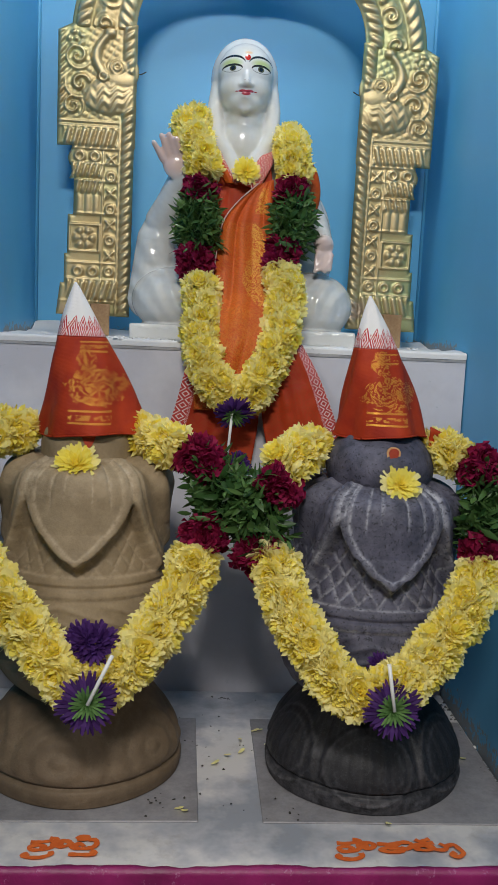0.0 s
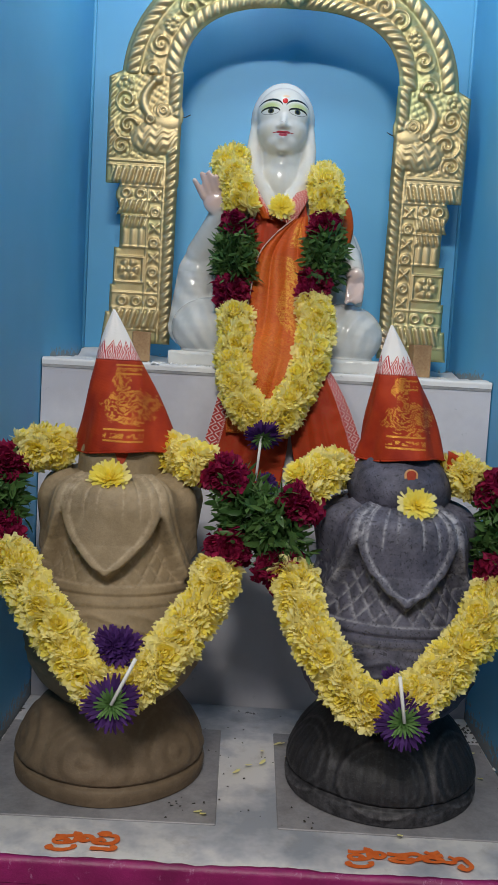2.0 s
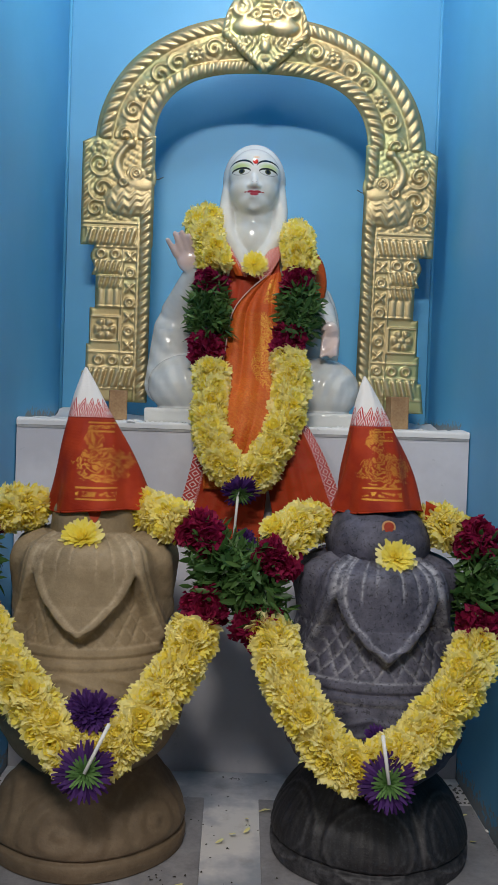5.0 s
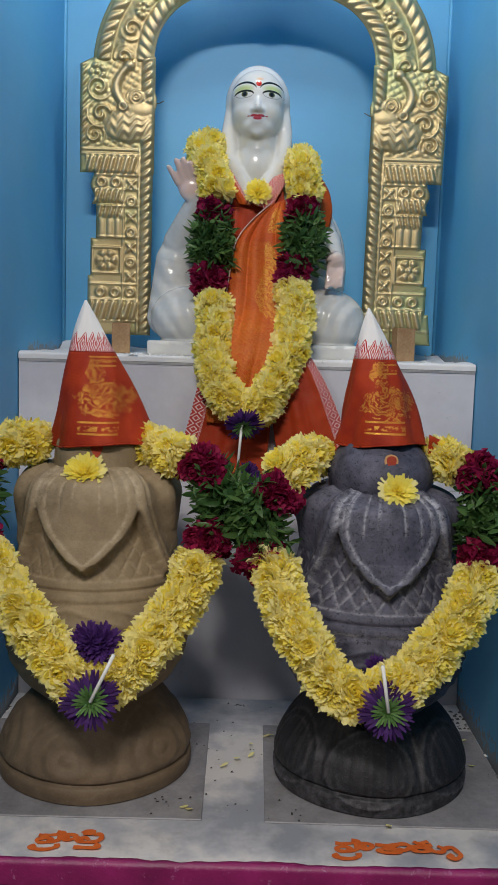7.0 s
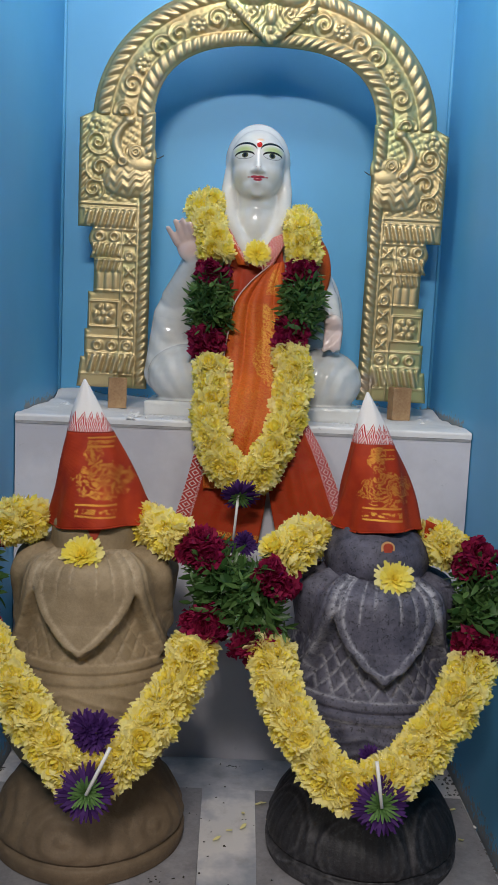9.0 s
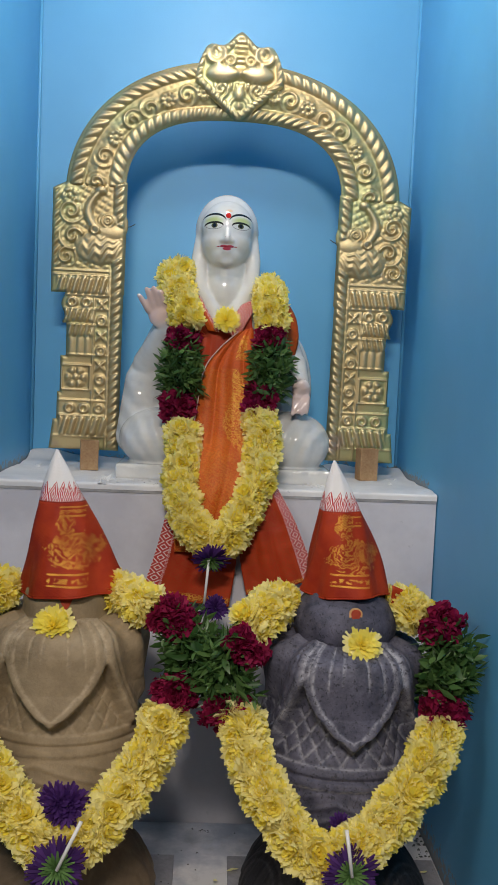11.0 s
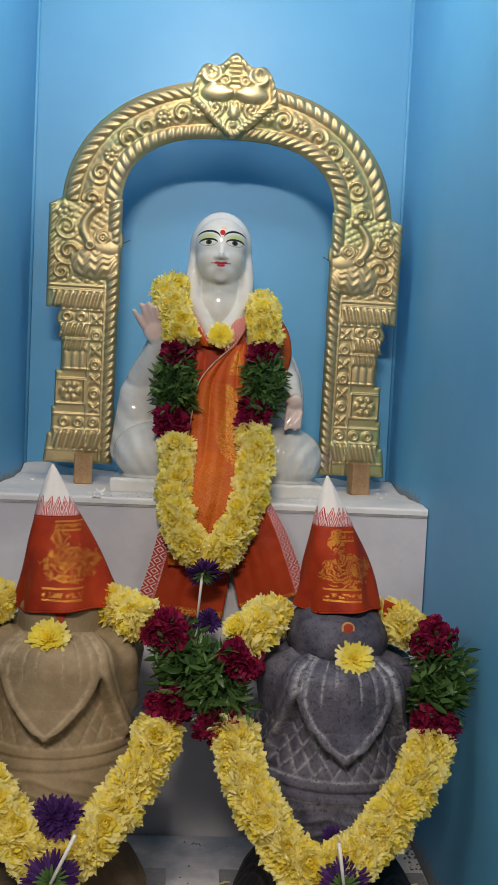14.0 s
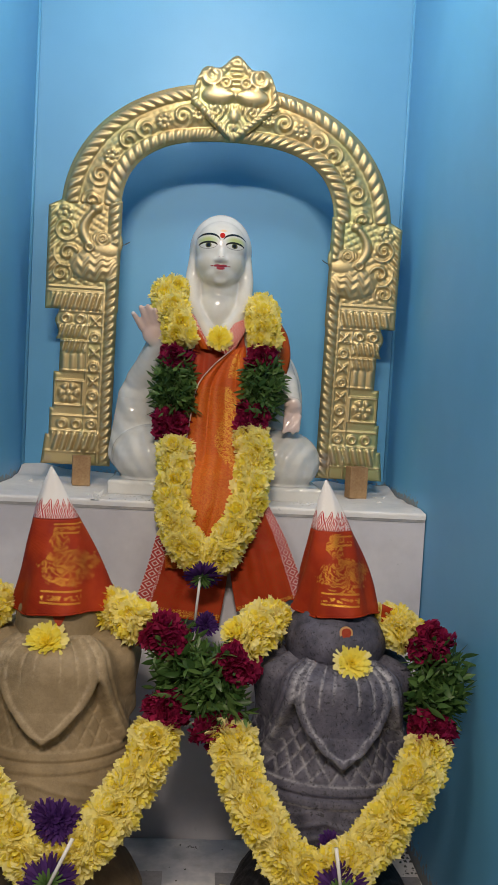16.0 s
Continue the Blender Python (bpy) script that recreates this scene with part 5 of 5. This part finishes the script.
def pendant(thing, top, bottom, facing, size=1.0):
    """A violet flower on a white stick below a garland."""
    stick = part("stick", tube(bmesh.new(), [top, Vector(top).lerp(Vector(bottom), 0.5), bottom], 0.0027, 0.0024), STICK, thing, "white plastic stick", True)
    put("violet_flower", ASTER, Vector(bottom) + Vector(facing).normalized() * 0.012, facing, stick, size)


gs = garland("yellow chrysanthemum garland with crimson and green bands round the statue", [
    ("yellow", [(-0.092, 1.862, 1.828), (-0.108, 1.826, 1.832), (-0.100, 1.800, 1.800), (-0.084, 1.785, 1.765), (-0.076, 1.778, 1.725)]),
    ("red", [(-0.082, 1.776, 1.705), (-0.086, 1.774, 1.682)]),
    ("green", [(-0.086, 1.770, 1.668), (-0.083, 1.764, 1.62), (-0.083, 1.754, 1.585)]),
    ("red", [(-0.088, 1.750, 1.572), (-0.088, 1.740, 1.535)]),
    ("yellow", [(-0.074, 1.718, 1.512), (-0.072, 1.690, 1.46), (-0.070, 1.648, 1.395), (-0.058, 1.622, 1.345), (-0.030, 1.610, 1.310), (0.006, 1.606, 1.296)]),
    ("yellow", [(0.012, 1.606, 1.300), (0.045, 1.612, 1.335), (0.074, 1.640, 1.395), (0.086, 1.675, 1.450), (0.092, 1.712, 1.500), (0.084, 1.724, 1.532)]),
    ("red", [(0.080, 1.735, 1.548), (0.086, 1.742, 1.585)]),
    ("green", [(0.098, 1.750, 1.600), (0.104, 1.760, 1.64), (0.104, 1.770, 1.672)]),
    ("red", [(0.100, 1.775, 1.690), (0.100, 1.777, 1.705)]),
    ("yellow", [(0.102, 1.780, 1.725), (0.100, 1.786, 1.765), (0.100, 1.798, 1.785), (0.098, 1.826, 1.806), (0.088, 1.865, 1.800)]),
], 100, 0.0205)
gs.location.x = SHIFT - 0.012
pendant(gs, (-0.010, 1.560, 1.275), (-0.016, 1.560, 1.188), (0.2, 0.1, -0.6), 0.5)
put("violet_flower", ASTER, (-0.006, 1.562, 1.272), (-0.05, 0.75, 0.62), gs, 0.92)
put("violet_flower", SMALL_ASTER, (0.006, 1.560, 1.182), (0.3, -0.8, 0.5), gs, 0.9)

LX, RX_ = -0.213, 0.237
gl = garland("yellow chrysanthemum garland with crimson and green bands on the sandstone pot", [
    ("yellow", [(LX + 0.078, 1.365, 1.240), (LX + 0.106, 1.336, 1.242), (LX + 0.138, 1.310, 1.232)]),
    ("red", [(LX + 0.160, 1.300, 1.228), (LX + 0.190, 1.292, 1.208)]),
    ("green", [(LX + 0.196, 1.292, 1.192), (LX + 0.215, 1.292, 1.160), (LX + 0.200, 1.285, 1.138)]),
    ("red", [(LX + 0.180, 1.272, 1.125), (LX + 0.188, 1.262, 1.098)]),
    ("yellow", [(LX + 0.170, 1.250, 1.082), (LX + 0.160, 1.230, 1.05), (LX + 0.122, 1.185, 0.992), (LX + 0.085, 1.162, 0.950), (LX + 0.050, 1.150, 0.925)]),
    ("yellow", [(LX + 0.028, 1.148, 0.925), (LX - 0.005, 1.155, 0.955), (LX - 0.050, 1.175, 1.005), (LX - 0.096, 1.205, 1.055), (LX - 0.128, 1.235, 1.092)]),
    ("red", [(LX - 0.140, 1.250, 1.108), (LX - 0.152, 1.266, 1.130)]),
    ("green", [(LX - 0.158, 1.275, 1.145), (LX - 0.168, 1.290, 1.175), (LX - 0.166, 1.300, 1.198)]),
    ("red", [(LX - 0.160, 1.305, 1.212), (LX - 0.146, 1.312, 1.228)]),
    ("yellow", [(LX - 0.130, 1.318, 1.240), (LX - 0.104, 1.338, 1.246), (LX - 0.080, 1.365, 1.242)]),
], 200)
gl.matrix_basis = Matrix.Translation((LX - 0.027, 0.036, 1.082)) @ Matrix.Diagonal((1.09, 1, 1.05, 1)) @ Matrix.Translation((-LX, 0, -1.085))
pendant(gl, (-0.140, 1.108, 0.988), (-0.168, 1.094, 0.926), (-0.1, 1.0, -0.25), 0.98)
put("violet_flower", SMALL_ASTER, (-0.166, 1.158, 0.985), (0, -0.8, 0.5), gl, 1.15)
put("violet_flower", SMALL_ASTER, (-0.184, 1.160, 0.988), (-0.4, -0.8, 0.5), gl, 1.0)

gr = garland("yellow chrysanthemum garland with crimson and green bands on the granite pot", [
    ("yellow", [(RX_ - 0.088, 1.368, 1.243), (RX_ - 0.112, 1.332, 1.240), (RX_ - 0.142, 1.300, 1.218)]),
    ("red", [(RX_ - 0.142, 1.275, 1.196), (RX_ - 0.150, 1.276, 1.192)]),
    ("green", [(RX_ - 0.178, 1.280, 1.185), (RX_ - 0.178, 1.276, 1.150), (RX_ - 0.162, 1.268, 1.125)]),
    ("red", [(RX_ - 0.160, 1.262, 1.112), (RX_ - 0.182, 1.258, 1.085)]),
    ("yellow", [(RX_ - 0.150, 1.248, 1.092), (RX_ - 0.140, 1.220, 1.05), (RX_ - 0.112, 1.182, 1.005), (RX_ - 0.075, 1.160, 0.955), (RX_ - 0.032, 1.150, 0.925)]),
    ("yellow", [(RX_ - 0.005, 1.150, 0.932), (RX_ + 0.036, 1.158, 0.955), (RX_ + 0.082, 1.180, 0.998), (RX_ + 0.122, 1.208, 1.042), (RX_ + 0.148, 1.238, 1.082)]),
    ("red", [(RX_ + 0.140, 1.250, 1.095), (RX_ + 0.168, 1.262, 1.112)]),
    ("green", [(RX_ + 0.158, 1.275, 1.132), (RX_ + 0.168, 1.288, 1.165), (RX_ + 0.166, 1.296, 1.200)]),
    ("red", [(RX_ + 0.168, 1.302, 1.222), (RX_ + 0.142, 1.308, 1.236)]),
    ("yellow", [(RX_ + 0.122, 1.318, 1.240), (RX_ + 0.108, 1.338, 1.246), (RX_ + 0.090, 1.368, 1.245)]),
], 300)
gr.matrix_basis = Matrix.Translation((RX_ - 0.012, 0.028, 1.076)) @ Matrix.Diagonal((1.06, 1, 1.04, 1)) @ Matrix.Translation((-RX_, 0, -1.085))
pendant(gr, (0.230, 1.112, 0.990), (0.239, 1.102, 0.928), (0.05, 1.0, -0.25), 0.98)
put("violet_flower", SMALL_ASTER, (0.232, 1.176, 0.966), (0, -0.6, 0.7), gr, 0.62)

for at, axis, size, label in (((-0.234, 1.302, 1.214), (-0.15, -0.75, 0.75), 0.93, "single yellow chrysanthemum tucked above the sandstone bib"),
                              ((0.254, 1.294, 1.201), (0.05, -1.0, 0.55), 0.86, "single yellow chrysanthemum tucked above the granite bib"),
                              ((0.0245, 1.796, 1.738), (0.05, -1.0, 0.35), 0.78, "single yellow chrysanthemum on the statue's chest")):
    one = tagged(new("chrysanthemum"), label, "flower", "single chrysanthemums")
    put("flower_head", BIGMUM, at, axis, one, size)


# ---- painted marks on the necks ----
ORANGE_PAINT = surface("orange_paint", (0.60, 0.10, 0.015), (0.72, 0.16, 0.03), 60, 300, 0.6)
RED_PASTE = surface("red_paste", (0.30, 0.03, 0.015), (0.42, 0.06, 0.025), 90, 300, 0.8)
PALE_PASTE = surface("sandal_paste", (0.55, 0.28, 0.12), (0.66, 0.38, 0.18), 90, 300, 0.8)


def drop(parent, x, z, size, r, mat, lift, flip=1):
    bm = bmesh.new()
    ring = []
    for k in range(28):
        a = 2 * math.pi * k / 28
        dx = math.sin(a) * size * (0.62 + 0.30 * math.cos(a) * flip)
        dz = math.cos(a) * size
        th = (x + dx) / r
        ring.append((math.sin(th), -math.cos(th), z + dz))
    top = [bm.verts.new((p[0] * (r + lift), p[1] * (r + lift), p[2])) for p in ring]
    low = [bm.verts.new((p[0] * (r - 0.004), p[1] * (r - 0.004), p[2])) for p in ring]
    bm.faces.new(top)
    for k in range(28):
        bm.faces.new((top[k], low[k], low[(k + 1) % 28], top[(k + 1) % 28]))
    return part("painted_mark", bm, mat, parent, "smeared red and sandal paste mark")


drop(potL, 0.008, 0.548, 0.016, 0.0755, RED_PASTE, 0.0012)
drop(potR, 0.004, 0.536, 0.0160, 0.0795, PALE_PASTE, 0.0010)
drop(potR, 0.004, 0.539, 0.0110, 0.0795, RED_PASTE, 0.0022)

# corner of the cap that sticks out
bm = bmesh.new()
rows = []
for i in range(9):
    for_row = []
    for j in range(7):
        u, v = i / 8, j / 6
        for_row.append(bm.verts.new((0.070 + 0.040 * u, -0.036 + 0.012 * u + 0.003 * math.sin(v * 6), 0.030 * v * (1 - 0.45 * u) - 0.012 - 0.004 * u)))
    rows.append(for_row)
for a, b in zip(rows, rows[1:]):
    for k in range(6):
        bm.faces.new((a[k], b[k], b[k + 1], a[k + 1]))
flap = part("corner_flap", bm, capR.children[0].data.materials[0], capR, "loose corner of the silk", True)
sol = flap.modifiers.new("thickness", "SOLIDIFY")
sol.thickness = 0.002


# ---- painted words on the platform ----
def strokes(name, lines, x0, y0, w, h, skew, half, label):
    bm = bmesh.new()
    for layer, line in enumerate(lines):
        pts = [curve_at([(u, v, 0) for u, v in line], k / (6 * len(line))) for k in range(6 * len(line) + 1)]
        pts = [Vector((x0 + w * p.x, y0 + h * p.y + skew * p.x, TOP + 0.0012 + 0.0003 * layer + 0.0006 * k / len(pts))) for k, p in enumerate(pts)]
        rail = []
        for i, p in enumerate(pts):
            d = (pts[min(i + 1, len(pts) - 1)] - pts[max(i - 1, 0)]).normalized()
            nrm = Vector((-d.y, d.x, 0)) * half * (0.8 + 0.35 * noise.noise((p.x * 90, p.y * 90, 5)))
            rail.append((bm.verts.new(p + nrm), bm.verts.new(p - nrm)))
        for a, b in zip(rail, rail[1:]):
            bm.faces.new((a[0], a[1], b[1], b[0]))
    return part(name, bm, ORANGE_PAINT, platform, label)


PRA = [[(0.04, 0.80), (0.20, 0.78), (0.36, 0.84)], [(0.30, 0.98), (0.40, 0.92), (0.37, 0.70), (0.36, 0.52), (0.24, 0.40), (0.08, 0.40), (0.06, 0.56), (0.18, 0.62), (0.26, 0.52), (0.20, 0.42)],
       [(0.06, 0.24), (0.00, 0.14), (0.10, 0.03), (0.26, 0.03), (0.37, 0.16), (0.36, 0.30)], [(0.38, 0.72), (0.50, 0.80), (0.60, 0.72), (0.57, 0.55), (0.46, 0.50), (0.44, 0.62), (0.52, 0.64)]]
PTI = [[(0.62, 0.70), (0.66, 0.46), (0.80, 0.38), (0.94, 0.44), (0.99, 0.62), (0.95, 0.80), (0.86, 0.78)], [(0.66, 0.46), (0.74, 0.62), (0.82, 0.46)],
       [(0.70, 0.84), (0.74, 0.96), (0.84, 0.94), (0.82, 0.82), (0.70, 0.84)], [(0.62, 0.10), (0.78, 0.08), (0.94, 0.06), (0.98, 0.16), (0.92, 0.24)]]
KA = [[(0.34, 0.74), (0.44, 0.72), (0.52, 0.76), (0.42, 0.56), (0.35, 0.44), (0.42, 0.34), (0.52, 0.38), (0.52, 0.50), (0.42, 0.52)], [(0.50, 0.76), (0.58, 0.80), (0.62, 0.66), (0.57, 0.48), (0.52, 0.54)]]
MYA = [[(0.66, 0.94), (0.70, 0.84), (0.78, 0.96)], [(0.64, 0.68), (0.72, 0.72), (0.80, 0.76)], [(0.66, 0.60), (0.64, 0.46), (0.72, 0.40), (0.78, 0.52), (0.72, 0.62), (0.66, 0.56)],
       [(0.78, 0.52), (0.80, 0.42), (0.87, 0.42), (0.88, 0.58), (0.84, 0.70)], [(0.88, 0.56), (0.95, 0.66), (0.98, 0.48), (1.00, 0.24), (0.95, 0.08), (0.90, 0.16), (0.94, 0.28)]]
strokes("painted_word", PRA + PTI, -0.272, 1.118, 0.097, 0.048, 0.004, 0.0050, "orange hand-painted word")
strokes("painted_word", [[(u * 0.52, v) for u, v in l] for l in PRA] + KA + MYA, 0.160, 1.118, 0.180, 0.050, 0.000, 0.0050, "orange hand-painted word")

# ---- fallen petals and crumbs ----
PETAL_ME = bloom("fallen_petal", [(1, 0.016, 12, 0.0, 0)], (CREAM,), 0.3, 0.16, 3)
for x, y, a in ((0.010, 1.405, 20), (0.035, 1.410, 100), (0.040, 1.465, -30), (0.062, 1.492, 60), (0.072, 1.500, 15), (0.082, 1.445, 0), (-0.060, 1.235, 10), (-0.07, 1.238, 40), (0.246, 1.206, -20), (0.405, 1.44, -35), (0.420, 1.405, -10), (0.425, 1.50, 30), (-0.012, 1.372, 80)):
    ob = new("fallen_petal", PETAL_ME)
    on_tile = 0.0048
    ob.matrix_basis = pose(x, y, TOP + on_tile, 0, 0, a)
    tagged(ob, "pale yellow petal fallen on the stone platform", "petal", "fallen petals")


def crumbs(name, spots, n, size, material, label):
    r = random.Random(len(name) + n)
    vs, fs = [], []
    for k in range(n):
        cx, cy, sx, sy, z = r.choice(spots)
        c = Vector((cx + r.gauss(0, sx), cy + r.gauss(0, sy), z))
        c.x, c.y = min(max(c.x, LEFT + 0.004), RIGHT - 0.004), min(c.y, BACK - 0.01)
        s = size * r.uniform(0.4, 1.4)
        b = len(vs)
        for dx, dy, dz in ((-1, -1, 0), (1, -0.8, 0), (0.9, 1, 0), (-0.8, 0.9, 0), (0.1, 0, 1.1)):
            vs.append(c + Vector((dx * s * r.uniform(0.6, 1.3), dy * s * r.uniform(0.6, 1.3), dz * s * r.uniform(0.5, 1.1))))
        fs += [(b, b + 1, b + 4), (b + 1, b + 2, b + 4), (b + 2, b + 3, b + 4), (b + 3, b, b + 4)]
    return tagged(mesh_object(name, vs, fs, material, None, label, False), kind="stuff", category="crumbs")


CEMENT = surface("cement_crumb", (0.07, 0.07, 0.07), (0.18, 0.175, 0.17), 60, 300, 0.9)
SOOT = surface("dark_crumb", (0.02, 0.018, 0.015), (0.05, 0.045, 0.04), 60, 300, 0.9)
crumbs("mortar_crumbs", [(0.448, y, 0.010, 0.03, TOP) for y in (1.25, 1.35, 1.42, 1.5, 1.58)] + [(-0.46, 1.5, 0.01, 0.08, TOP)] + [(x, 2.09, 0.03, 0.012, SHELF) for x in (-0.43, -0.40, 0.36, 0.40)], 300, 0.0026, CEMENT, "grey mortar crumbs heaped along the wall foot")
crumbs("dark_crumbs", [(0.015, 1.640, 0.014, 0.004, TOP), (0.0, 1.45, 0.05, 0.08, TOP), (-0.08, 1.26, 0.05, 0.02, TOP + 0.004), (-0.05, 1.45, 0.02, 0.05, TOP + 0.004), (0.11, 1.24, 0.03, 0.02, TOP + 0.004), (-0.44, 1.60, 0.01, 0.01, TOP), (-0.1, 1.69, 0.05, 0.008, SHELF), (0.40, 1.35, 0.02, 0.08, TOP)], 95, 0.0016, SOOT, "small dark crumbs scattered on the stone")
LIME = surface("lime_crumb", (0.55, 0.55, 0.55), (0.75, 0.74, 0.73), 60, 300, 0.9)
crumbs("lime_crumbs", [(-0.212, 1.745, 0.012, 0.03, SHELF), (0.225, 1.750, 0.020, 0.02, SHELF), (-0.38, 1.98, 0.03, 0.05, SHELF), (0.40, 1.95, 0.02, 0.08, SHELF), (-0.15, 1.735, 0.05, 0.010, SHELF), (0.42, 1.55, 0.015, 0.06, TOP)], 170, 0.0032, LIME, "white lime crumbs left along the plinth top")
